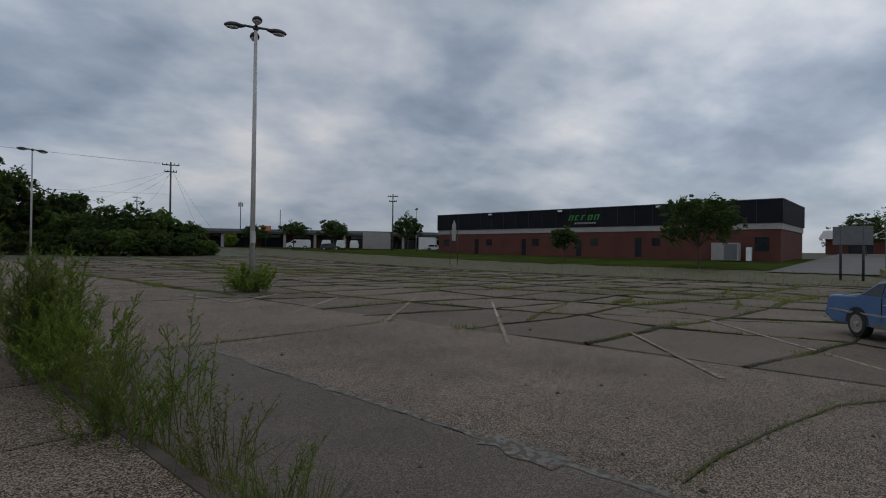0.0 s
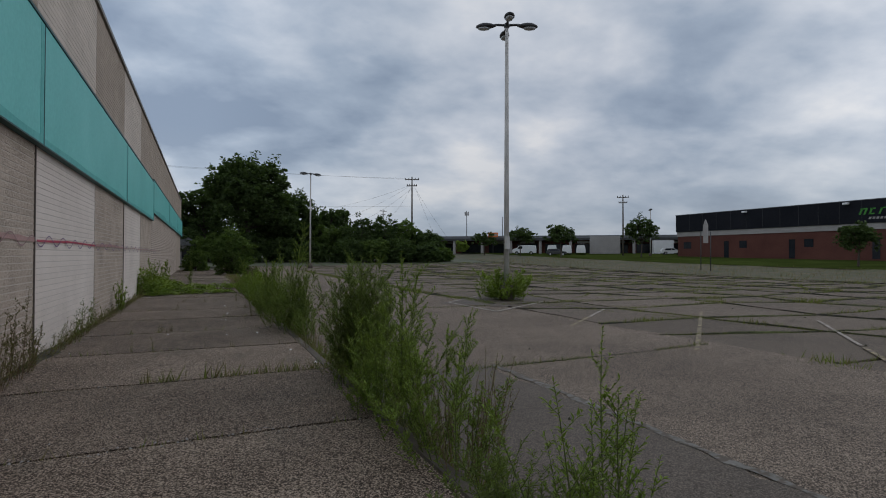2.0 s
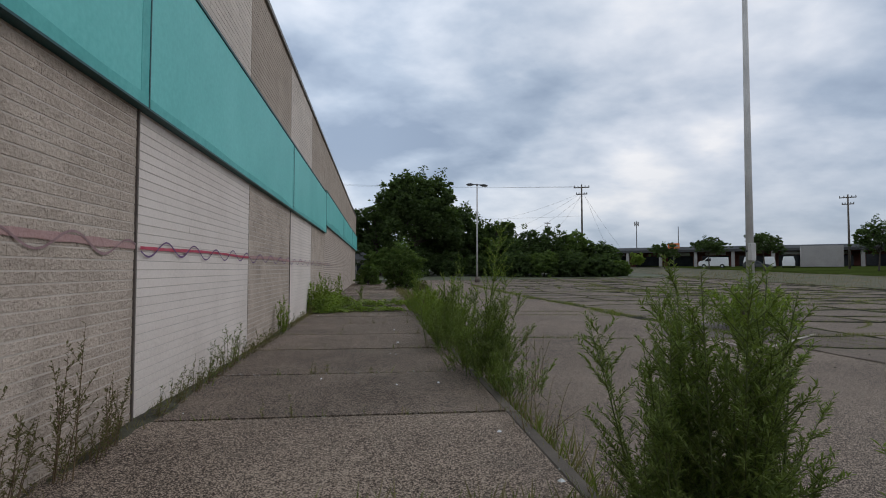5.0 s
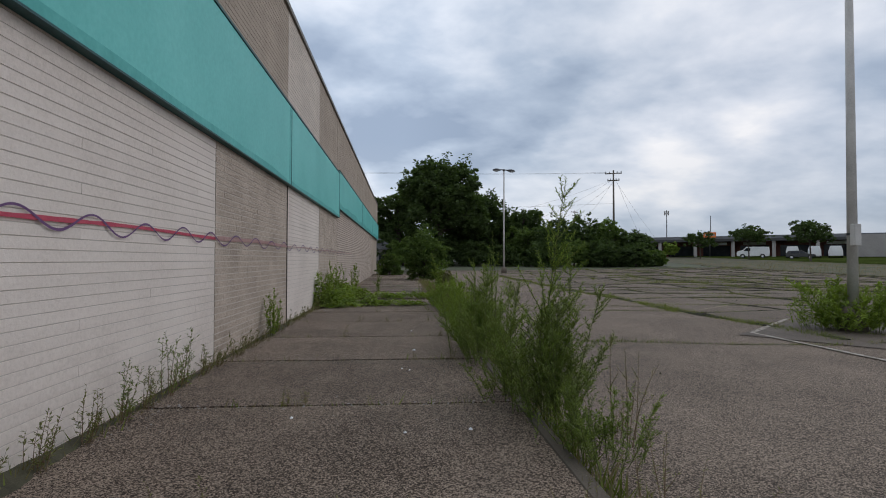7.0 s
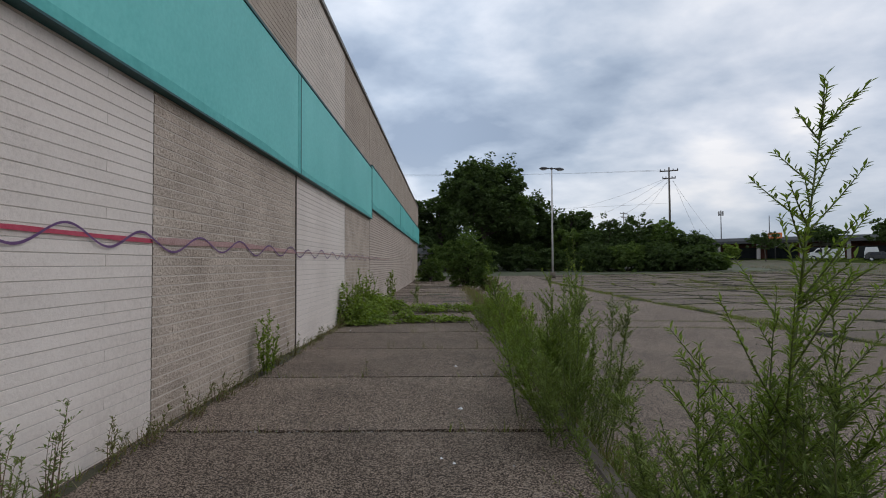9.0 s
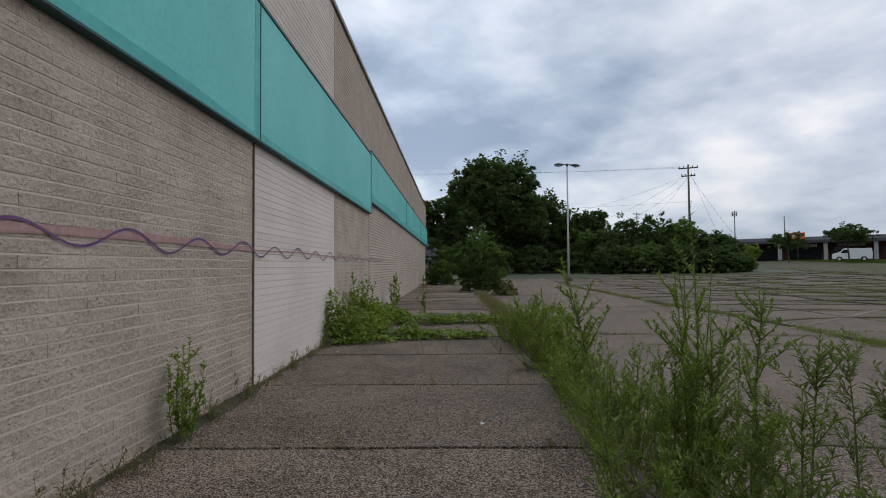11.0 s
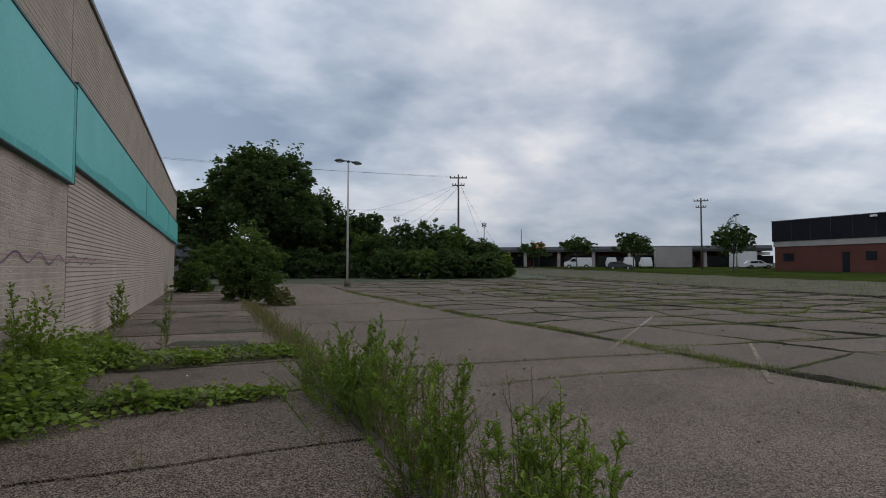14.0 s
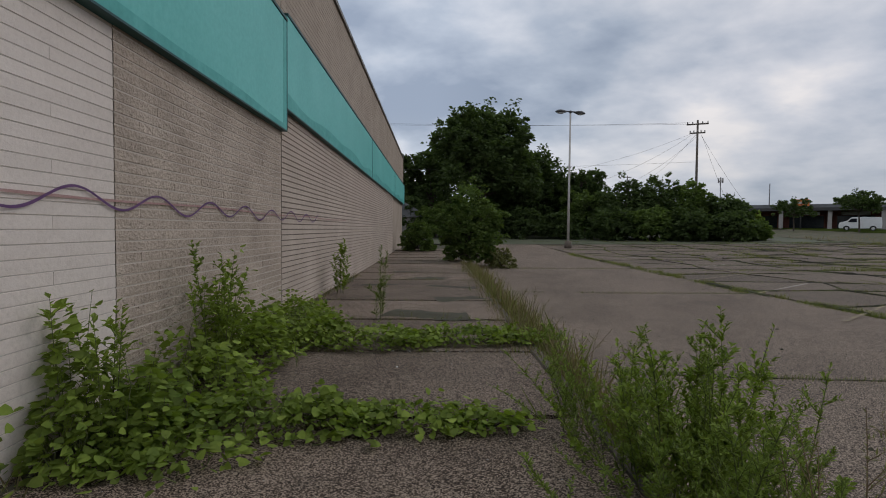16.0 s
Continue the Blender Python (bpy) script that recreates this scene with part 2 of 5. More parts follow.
POLE_PAINT = material("weathered_pole_paint", (0.34, 0.32, 0.30), (0.55, 0.53, 0.50), rough=0.55, scale=1.5, fine=30, bump=0.15)
DARK_METAL = material("dark_lamp_metal", (0.03, 0.03, 0.032), (0.07, 0.07, 0.07), rough=0.5, scale=4, fine=30, bump=0.1)
LENS = material("lamp_lens", (0.35, 0.36, 0.36), (0.5, 0.51, 0.51), rough=0.2, scale=6, fine=30, bump=0.05)
WOOD_POLE = material("weathered_wood_pole", (0.06, 0.05, 0.04), (0.14, 0.12, 0.10), scale=2, fine=40, bump=0.4)
RED_BRICK = material("red_brick_far", (0.075, 0.026, 0.02), (0.14, 0.055, 0.04), scale=0.3, fine=6, bump=0.2, mid=(0.105, 0.039, 0.029))
BLACK_CLAD = material("black_cladding", (0.011, 0.012, 0.016), (0.022, 0.023, 0.028), rough=0.7, scale=0.2, fine=3, bump=0.05)
BLACK_CLAD.node_tree.nodes["Principled BSDF"].inputs["Specular IOR Level"].default_value = 0.05
PALE_BAND = material("pale_render_band", (0.27, 0.25, 0.24), (0.38, 0.36, 0.34), scale=0.5, fine=8, bump=0.1)
WHITE_PAINT = material("white_gloss_paint", (0.68, 0.68, 0.68), (0.8, 0.8, 0.8), rough=0.35, scale=2, fine=20, bump=0.0)
GREY_ROOF = material("grey_metal_roof", (0.10, 0.105, 0.11), (0.17, 0.175, 0.18), rough=0.6, scale=0.4, fine=5, bump=0.1)
DARK_OPEN = material("dark_window_glass", (0.012, 0.014, 0.018), (0.03, 0.033, 0.04), rough=0.12, scale=1, fine=10, bump=0.0)
RUBBER = material("tyre_rubber", (0.015, 0.015, 0.015), (0.035, 0.035, 0.035), rough=0.8, scale=5, fine=60, bump=0.2)
CAR_BLUE = material("faded_blue_car_paint", (0.065, 0.125, 0.25), (0.09, 0.165, 0.31), rough=0.22, scale=1.2, fine=14, bump=0.0)
CHROME = material("dull_chrome", (0.5, 0.5, 0.5), (0.65, 0.65, 0.65), rough=0.25, metal=0.9, scale=4, fine=30, bump=0.0)
BARK = material("bark", (0.04, 0.032, 0.025), (0.11, 0.09, 0.07), scale=3, fine=30, bump=0.6)
STEM = material("green_stem", (0.07, 0.095, 0.03), (0.15, 0.16, 0.06), scale=4, fine=30, bump=0.1)
DRY_STEM = material("dry_stem", (0.13, 0.085, 0.05), (0.24, 0.17, 0.10), scale=4, fine=30, bump=0.1)
LEAF_WILLOW = leaf_material("willow_leaf", (0.075, 0.105, 0.025), (0.2, 0.24, 0.07))
LEAF_BRIGHT = leaf_material("bright_weed_leaf", (0.085, 0.13, 0.022), (0.23, 0.29, 0.06))
LEAF_VINE = leaf_material("vine_leaf", (0.065, 0.11, 0.016), (0.255, 0.32, 0.055))
LEAF_DARK = leaf_material("dark_tree_leaf", (0.02, 0.036, 0.012), (0.085, 0.122, 0.038))
LEAF_MID = leaf_material("bush_leaf", (0.035, 0.065, 0.016), (0.13, 0.18, 0.045))
LEAF_OLIVE = leaf_material("olive_weed_leaf", (0.1, 0.105, 0.04), (0.22, 0.21, 0.09))
LEAF_BROWN = leaf_material("dried_weed_leaf", (0.07, 0.062, 0.028), (0.19, 0.165, 0.075))
GRASS_BLADE = leaf_material("crack_grass", (0.075, 0.095, 0.022), (0.2, 0.225, 0.055))
DRY_BLADE = leaf_material("dry_grass", (0.14, 0.11, 0.06), (0.25, 0.2, 0.11))

# ---- mesh helpers ----


def mesh_object(name, verts, faces, mat, parent=None, label="", smooth=False):
    me = bpy.data.meshes.new(name)
    me.from_pydata([tuple(map(float, v)) for v in verts], [], [tuple(map(int, f)) for f in faces])
    me.materials.append(mat)
    if smooth:
        me.polygons.foreach_set("use_smooth", [True] * len(me.polygons))
    ob = new(name, me)
    if parent is not None:
        ob.parent = parent
    if label:
        ob["label"] = label
    return ob


def part(name, bm, mat, parent=None, label="", smooth=False):
    me = bpy.data.meshes.new(name)
    bm.to_mesh(me)
    bm.free()
    me.materials.append(mat)
    if smooth:
        me.polygons.foreach_set("use_smooth", [True] * len(me.polygons))
    ob = new(name, me)
    if parent is not None:
        ob.parent = parent
    if label:
        ob["label"] = label
    return ob


def box_bm(x0, x1, y0, y1, z0, z1, bevel=0.0, bm=None):
    bm = bm or bmesh.new()
    made = bmesh.ops.create_cube(bm, size=1.0)["verts"]
    for v in made:
        v.co = Vector((x0 + (v.co.x + 0.5) * (x1 - x0), y0 + (v.co.y + 0.5) * (y1 - y0), z0 + (v.co.z + 0.5) * (z1 - z0)))
    if bevel:
        edges = list({e for v in made for e in v.link_edges})
        bmesh.ops.bevel(bm, geom=edges, offset=bevel, segments=1, affect="EDGES")
    return bm


def box(name, x0, x1, y0, y1, z0, z1, mat, parent=None, label="", bevel=0.0):
    return part(name, box_bm(x0, x1, y0, y1, z0, z1, bevel), mat, parent, label)


def empty(name, x, y, z, turn=0.0):
    ob = new(name)
    ob.empty_display_size = 0.2
    ob.matrix_world = pose(x, y, z, 0, 0, turn)
    return ob


def tube_data(points, radii, sides=6):
    """Vertices and faces of a tapered tube through points."""
    verts, faces = [], []
    pts = [Vector(p) for p in points]
    for i, p in enumerate(pts):
        d = (pts[min(i + 1, len(pts) - 1)] - pts[max(i - 1, 0)]).normalized()
        a = d.orthogonal().normalized()
        b = d.cross(a)
        for k in range(sides):
            w = 2 * math.pi * k / sides
            verts.append(p + (a * math.cos(w) + b * math.sin(w)) * radii[i])
    for i in range(len(pts) - 1):
        for k in range(sides):
            k2 = (k + 1) % sides
            faces.append((i * sides + k, i * sides + k2, (i + 1) * sides + k2, (i + 1) * sides + k))
    faces.append(tuple(range(sides))[::-1])
    faces.append(tuple((len(pts) - 1) * sides + k for k in range(sides)))
    return verts, faces


def join_data(list_of):
    verts, faces = [], []
    for v, f in list_of:
        o = len(verts)
        verts.extend(v)
        faces.extend([tuple(i + o for i in q) for q in f])
    return verts, faces


def tube(name, points, radii, mat, parent=None, sides=8, label="", smooth=True):
    v, f = tube_data(points, radii, sides)
    return mesh_object(name, v, f, mat, parent, label, smooth)


def rise(x, y):
    """The ground climbs gently away from the shop."""
    r = math.hypot(x, max(0.0, y - 15.0)) - 46.0
    return 0.0175 * (r + math.sqrt(r * r + 64.0)) - 0.035


LOT = -0.25


def ground_z(x, y):
    return LOT + rise(x, y)

# ---- ground ----


def grid_sheet(name, xs, ys, zf, mat):
    verts = [(x, y, zf(x, y)) for y in ys for x in xs]
    n = len(xs)
    faces = [(j * n + i, j * n + i + 1, (j + 1) * n + i + 1, (j + 1) * n + i) for j in range(len(ys) - 1) for i in range(n - 1)]
    return mesh_object(name, verts, faces, mat, smooth=True)


def steps(a, b, s):
    n = max(1, round((b - a) / s))
    return [a + (b - a) * i / n for i in range(n + 1)]


far_xs = [-1500, -700, -300, -120, -60, -20] + steps(-3.0, 130, 3.5) + [160, 220, 320, 500, 900, 1600]
far_ys = [-1500, -700, -300, -120, -70] + steps(-40, 160, 4.0) + [190, 240, 320, 500, 900, 1600]


def far_z(x, y):
    z = ground_z(min(x, 130), min(y, 160)) - 0.10
    return z


tagged(grid_sheet("ground", far_xs, far_ys, far_z, SOIL), "bare soil ground under the cracked parking lot", "ground", kind="structure")
LANE_X1, LOT_X1 = 9.9, 42.0
tagged(grid_sheet("grass_verge", steps(LOT_X1 + 17.5, 92, 3), steps(-60, 150, 5), lambda x, y: ground_z(x, y) + 0.08 + 0.2 * math.exp(-((x - 50) / 5.0) ** 2), GRASS_GROUND),
       "mown green grass verge rising behind the lot", "grass", kind="structure")
tagged(grid_sheet("weedy_gravel_strip", steps(LOT_X1 - 0.2, LOT_X1 + 18.0, 1.0), steps(-60, 110, 3), lambda x, y: ground_z(x, y) + 0.05 + 0.12 * noise.noise(Vector((x * 0.5, y * 0.3, 0))) * min(1, max(0, x - LOT_X1)), GRAVEL),
       "weedy gravel strip along the lot edge", "gravel", kind="structure")
tagged(grid_sheet("scrub_ground", steps(-3.0, 41.7, 4), steps(74, 150, 4), lambda x, y: ground_z(x, y) + 0.02, FAR_GROUND), "rough scrub ground beyond the lot", "ground", kind="structure")

# ---- the shop wall ----
WX = -2.9
BACK_Y, C_Y, END_Y = -17.0, 33.08, 70.5
PIER_Y = 59.0
ROOF = 7.85
BAY = 5.01
COURSE = 0.1016
shell = tagged(box("wall_shop", -40, WX - 0.10, BACK_Y, END_Y, -0.4, ROOF - 0.05, TAN_PLAIN), "long tan shop building with painted block walls", "wall", kind="structure")
box("roof_coping", -40.05, WX + 0.05, BACK_Y - 0.05, END_Y + 0.05, ROOF - 0.05, ROOF + 0.06, COPING, shell, "thin dark metal coping")


def panel(name, y0, y1, z0, z1, face, mortar, gap, proud, length, label, piece="", vgap=0.004, inset=0.0):
    """A field of block courses set proud of a mortar backing; with a piece name each block is its own object."""
    p = tagged(box(name, WX - 0.098, WX - 0.022 + inset, y0, y1, z0, z1, mortar), label, "wall", kind="structure")
    verts, faces = [], []
    rng = random.Random(int(y0 * 10) + int(z0 * 7))
    k, z = 0, z0
    while z < z1 - 0.03:
        zt = min(z + COURSE - gap, z1)
        y = y0 - length * (0.0, 0.45, 0.2, 0.7)[k % 4]
        while y < y1:
            a, b = max(y, y0), min(y + length - vgap, y1)
            if b - a > 0.03:
                v, f = [], []
                n = max(1, int((b - a) / 0.3)) if proud > 0.015 else 1
                e = 0.003
                base = WX - 0.022
                for q in range(n + 1):
                    yy = a + (b - a) * q / n
                    d0 = base + proud * rng.uniform(0.75, 1.1)
                    d1 = base + proud * rng.uniform(0.75, 1.1)
                    v += [(base, yy, z), (d0, yy, z + e), (d1, yy, zt - e), (base, yy, zt)]
                for q in range(n):
                    o = 4 * q
                    f += [(o, o + 4, o + 5, o + 1), (o + 1, o + 5, o + 6, o + 2), (o + 2, o + 6, o + 7, o + 3)]
                f += [(0, 1, 2, 3), (4 * n + 3, 4 * n + 2, 4 * n + 1, 4 * n)]
                if piece:
                    mesh_object(piece, v, f, face, p)
                else:
                    o = len(verts)
                    verts += v
                    faces += [tuple(i + o for i in g) for g in f]
            y += length
        z += COURSE
        k += 1
    if not piece:
        tagged(mesh_object("block_courses", verts, faces, face, p), kind="stuff")
    return p


edges = [13.08 - 4 * BAY - 1.0, 13.08 - 2 * BAY, 13.08 - BAY, 13.08, 18.07, 23.10, 28.12, C_Y]
kinds = ["tan", "white", "tan", "white", "tan", "white", "tan"]
LOOK = {"tan": (TAN, MORTAR_LIGHT, 0.012, 0.0155, 1.3, "tan split-face block wall with pale mortar lines"),
        "white": (WHITE_BRICK, MORTAR_WHITE, 0.005, 0.0085, 5.3, "white painted block wall with thin shadowed courses")}
GR = 0.035
JOINTED = (13.08, 23.10)
for y0, y1, kd in zip(edges, edges[1:], kinds):
    g0, g1 = (GR if y in JOINTED else 0.004 for y in (y0, y1))
    f, mo, gap, pr, ln, lab = LOOK[kd]
    panel("wall_panel_" + kd, y0 + g0, y1 - g1, -0.2, 3.55, f, mo, gap, pr, ln, lab, "block" if y0 > 2 else "", inset=0.0085 if kd == "tan" else 0.002)
    panel("wall_upper_" + kd, y0 + GR * 0.4, y1 - GR * 0.4, 5.1, ROOF - 0.06, TAN_PALE if kd == "white" else TAN_PLAIN, MORTAR_LIGHT, 0.006, 0.012, 0.61,
          "pale painted upper block wall" if kd == "white" else "tan upper block wall")
panel("wall_panel_striped", C_Y + GR, PIER_Y, -0.2, 4.1, TAN_STRIPED, MORTAR_DARK, 0.016, 0.016, 60.0, "pale block wall with dark raked joints", "block_course")
panel("wall_upper_plain", C_Y + GR, END_Y - 0.02, 5.2, ROOF - 0.06, TAN_PLAIN, MORTAR_LIGHT, 0.006, 0.012, 0.61, "plain tan upper block wall")
for y in JOINTED:
    tagged(box("joint_groove", WX - 0.09, WX - 0.045, y - GR, y + GR, -0.2, 3.55, GROOVE), "dark sealed movement joint in the block wall", "joint", kind="structure")
    box("joint_side", WX - 0.05, WX + 0.012, y - GR - 0.03, y - GR, -0.2, 3.55, GROOVE, None)
for ob in [o for o in scene.objects if o.name.startswith("joint_side")]:
    tagged(ob, "brown stained edge of the wall joint", "trim", kind="structure")


def fascia(y0, y1, z0, z1, name, label):
    root = tagged(empty(name, WX, y0, z0), label, "fascia", "teal fascia panels")
    h, n = z1 - z0, y1 - y0
    bm = box_bm(-0.02, 0.10, 0.006, n - 0.006, 0.0, h, 0.012)
    part("panel", bm, TEAL, root)
    box("bottom_trim", -0.02, 0.107, 0.004, n - 0.004, -0.022, 0.0, TEAL_DARK, root, "dark teal bottom edge trim")
    box("top_cap", -0.02, 0.118, 0.004, n - 0.004, h, h + 0.045, TEAL_DARK, root, "dark teal top cap")
    verts = []
    for y in steps(0.02, n - 0.02, 0.5):
        top = (0.16 + 0.16 * noise.noise(Vector((y * 0.35, y0, 1)))) * (1.6 if z0 > 3.6 else 0.7)
        verts += [(0.103, y, 0.004), (0.103, y, max(0.05, top))]
    faces = [(2 * k, 2 * k + 2, 2 * k + 3, 2 * k + 1) for k in range(len(verts) // 2 - 1)]
    mesh_object("stained_edge", verts, faces, TEAL_STAIN_SHADE, root, "darker stained lower edge")
    # streak stain and the shading at the seam, both put into the darker teal
    box("seam_streak", 0.10, 0.1035, n - 0.22, n - 0.032, 0.03, h - 0.02, TEAL_STAIN_SHADE, root, "darker water streak beside the seam, with painted seam shading")
    box("seam_rib", 0.10, 0.110, n - 0.03, n - 0.006, 0.0, h, TEAL_DARK, root)
    return root


fy = [13.06 - 30.0, 13.06 - 20.0, 13.06 - 10.0, 13.06, 23.04, C_Y]
for a, b in zip(fy, fy[1:]):
    fascia(a, b, 3.40, 5.33, "teal_fascia", "teal painted metal fascia band along the wall")
for a, b in ((C_Y + 0.02, 46.2), (46.2, 59.3), (59.3, END_Y + 0.15)):
    fascia(a, b, 3.80, 5.45, "teal_fascia_raised", "teal painted metal fascia band, set higher")

# spray paint line and wave
def ribbon(name, y0, y1, zf, half, mat, label, x=WX + 0.006, step=0.04):
    ys = steps(y0, y1, step)
    verts, faces = [], []
    for y in ys:
        w = half * (0.85 + 0.3 * noise.noise(Vector((y * 3, 1.7, 0))))
        verts += [(x, y, zf(y) - w), (x, y, zf(y) + w)]
    for i in range(len(ys) - 1):
        faces.append((2 * i, 2 * i + 2, 2 * i + 3, 2 * i + 1))
    return tagged(mesh_object(name, verts, faces, mat), label, "graffiti", kind="structure")


def wave(y):
    turns = (y - 13.6) / 1.0 if y < 18 else (18 - 13.6) / 1.0 + (y - 18) / 1.22
    return 1.87 + 0.085 * math.sin(2 * math.pi * turns) + 0.012 * math.sin(y * 2.3)


ribbon("graffiti_line", 13.14, 18.04, lambda y: 1.885 + 0.012 * math.sin(y * 1.3), 0.022, RED_PAINT, "red spray painted line along the wall")
ribbon("graffiti_line_faded", 3.0, 13.02, lambda y: 1.885 + 0.012 * math.sin(y * 1.3), 0.026, FADED_PAINT, "faded red spray line on the tan wall")
ribbon("graffiti_line_far", 18.0, 40.0, lambda y: 1.885 + 0.012 * math.sin(y * 1.3), 0.012, FADED_PAINT, "faded red spray line along the wall")
ribbon("graffiti_smear", 18.14, 23.02, lambda y: 1.895 + 0.012 * math.sin(y * 1.3), 0.04, FADED_PAINT, "faded pink smear of spray paint on the tan wall", WX + 0.0035)
ribbon("graffiti_smear", 8.1, 13.0, lambda y: 1.895 + 0.012 * math.sin(y * 1.3), 0.045, FADED_PAINT, "faded pink smear of spray paint on the tan wall", WX + 0.0035)
ribbon("graffiti_wave", 13.14, 36.0, wave, 0.013, PURPLE_PAINT, "purple spray painted wavy line on the wall", WX + 0.010)
ribbon("graffiti_wave_faded", 3.0, 13.02, wave, 0.014, FADED_PURPLE, "faded purple wavy spray line on the tan wall", WX + 0.010)

# ---- sidewalk ----
KX = 1.36
walk_root = tagged(empty("sidewalk", 0, 0, 0), "cracked concrete sidewalk of large slabs", "sidewalk", kind="structure")
joints = [13.08 + 2.51 * k for k in range(-9, 21)]
rng = random.Random(4)


def slab_data(x0, x1, y0, y1, z, tilt, thick=0.10):
    nx, ny = 9, 6
    verts, faces = [], []
    for j in range(ny + 1):
        for i in range(nx + 1):
            u, v = i / nx, j / ny
            x, y = x0 + (x1 - x0) * u, y0 + (y1 - y0) * v
            edge = 0.03 * noise.noise(Vector((x * 3.1, y * 3.3, z)))
            if j in (0, ny):
                y += edge
            verts.append((x, y, z + tilt[0] * (u - 0.5) + tilt[1] * (v - 0.5) + 0.006 * noise.noise(Vector((x, y, 3)))))
    n = nx + 1
    for j in range(ny):
        for i in range(nx):
            faces.append((j * n + i, j * n + i + 1, (j + 1) * n + i + 1, (j + 1) * n + i))
    ring = [i for i in range(n)] + [j * n + nx for j in range(1, ny + 1)] + [ny * n + i for i in range(nx - 1, -1, -1)] + [j * n for j in range(ny - 1, 0, -1)]
    o = len(verts)
    for r in ring:
        x, y, zz = verts[r]
        verts.append((x, y, zz - thick))
    m = len(ring)
    for k in range(m):
        k2 = (k + 1) % m
        faces.append((ring[k2], ring[k], o + k, o + k2))
    return verts, faces


for y0, y1 in zip(joints, joints[1:]):
    for x0, x1 in ((WX - 0.02, KX - 0.16),):
        v, f = slab_data(x0 + 0.004, x1 - 0.004, y0 + 0.034, y1 - 0.034, rise(0, (y0 + y1) / 2) + rng.uniform(-0.008, 0.012), (rng.uniform(-0.012, 0.012), rng.uniform(-0.018, 0.018)))
        mesh_object("slab", v, f, CONCRETE, walk_root)
kerb_root = tagged(empty("kerb", 0, 0, 0), "worn concrete kerb edging the sidewalk", "kerb", kind="structure")
for y0, y1 in zip(joints, joints[1:]):
    z = rise(0, (y0 + y1) / 2)
    part("kerb_stone", box_bm(KX - 0.15, KX, y0 + 0.008, y1 - 0.008, -0.25 + z, z + rng.uniform(-0.01, 0.004), 0.02), KERB, kerb_root)

# ---- drive lane and lot ----
tagged(grid_sheet("drive_lane", steps(KX - 0.02, LANE_X1, 0.65), steps(-40, 74, 1.0), lambda x, y: ground_z(x, y) + 0.003 * noise.noise(Vector((x * 0.3, y * 0.3, 0))), ASPHALT),
              "worn grey asphalt drive lane with exposed aggregate", "asphalt", kind="structure")


def strip(name, pts, width, mat, label, category="marking", lift=0.006, seg=0.4, ragged=0.15, parent=None):
    """A painted or laid strip along a polyline, following the ground."""
    verts, faces = [], []
    for a, b in zip(pts, pts[1:]):
        a, b = Vector((*a, 0)), Vector((*b, 0))
        n = max(1, int((b - a).length / seg))
        side = Vector((-(b - a).y, (b - a).x, 0)).normalized()
        o = len(verts)
        for i in range(n + 1):
            p = a.lerp(b, i / n)
            for s in (-1, 1):
                w = width / 2 * (1 + ragged * noise.noise(Vector((p.x * 3, p.y * 3, s))))
                q = p + side * s * w
                verts.append((q.x, q.y, ground_z(q.x, q.y) + lift))
        for i in range(n):
            faces.append((o + 2 * i, o + 2 * i + 1, o + 2 * i + 3, o + 2 * i + 2))
    return tagged(mesh_object(name, verts, faces, mat), label, category, kind="structure")


def mound(name, pts, half, height, mat, label, seed, gaps=-0.3, zf=None, parts=None):
    """A low uneven ribbon of soil and moss along a polyline; returns its data when parts is given."""
    verts, faces = [], []
    zf = zf or ground_z
    for a, b in zip(pts, pts[1:]):
        a, b = Vector((a[0], a[1], 0)), Vector((b[0], b[1], 0))
        n = max(1, int((b - a).length / 0.12))
        side = Vector((-(b - a).y, (b - a).x, 0)).normalized()
        last = None
        for i in range(n + 1):
            p = a.lerp(b, i / n)
            g = noise.noise(Vector((p.x * 0.55, p.y * 0.55, seed)))
            if g < gaps:
                last = None
                continue
            w = half * (0.45 + 1.5 * max(0.0, g + 0.25)) * (0.7 + 0.6 * abs(noise.noise(Vector((p.x * 5, p.y * 5, seed)))))
            o = len(verts)
            for k, (s, hh) in enumerate(((-1, -0.02), (-0.5, 0.8), (0.1, 1.0), (0.55, 0.7), (1, -0.02))):
                q = p + side * (w * s + 0.03 * noise.noise(Vector((p.x * 4, p.y * 4, seed + 3))))
                hj = height * hh * (0.5 + 1.1 * max(0, g + 0.3)) * (0.6 + 0.8 * abs(noise.noise(Vector((q.x * 9, q.y * 9, k)))))
                verts.append((q.x, q.y, zf(q.x, q.y) + hj - 0.004))
            if last is not None:
                for k in range(4):
                    faces.append((last + k, o + k, o + k + 1, last + k + 1))
            last = o
    if parts is not None:
        parts.append((verts, faces))
        return None
    return tagged(mesh_object(name, verts, faces, mat), label, "soil", kind="stuff")


mound("wall_foot_soil", [(WX + 0.06, -8), (WX + 0.07, 42)], 0.13, 0.05, SOIL, "dark soil and litter along the foot of the wall", 5, -0.6, lambda x, y: rise(0, y))
mound("kerb_soil", [(KX + 0.10, -8), (KX + 0.10, 44)], 0.22, 0.06, SOIL, "dark soil and litter along the kerb", 6, -0.7)


def paint(name, pts, width, mat, label, lift=0.016, ragged=0.25):
    return strip(name, pts, width, mat, label, "marking", lift, 0.35, ragged)


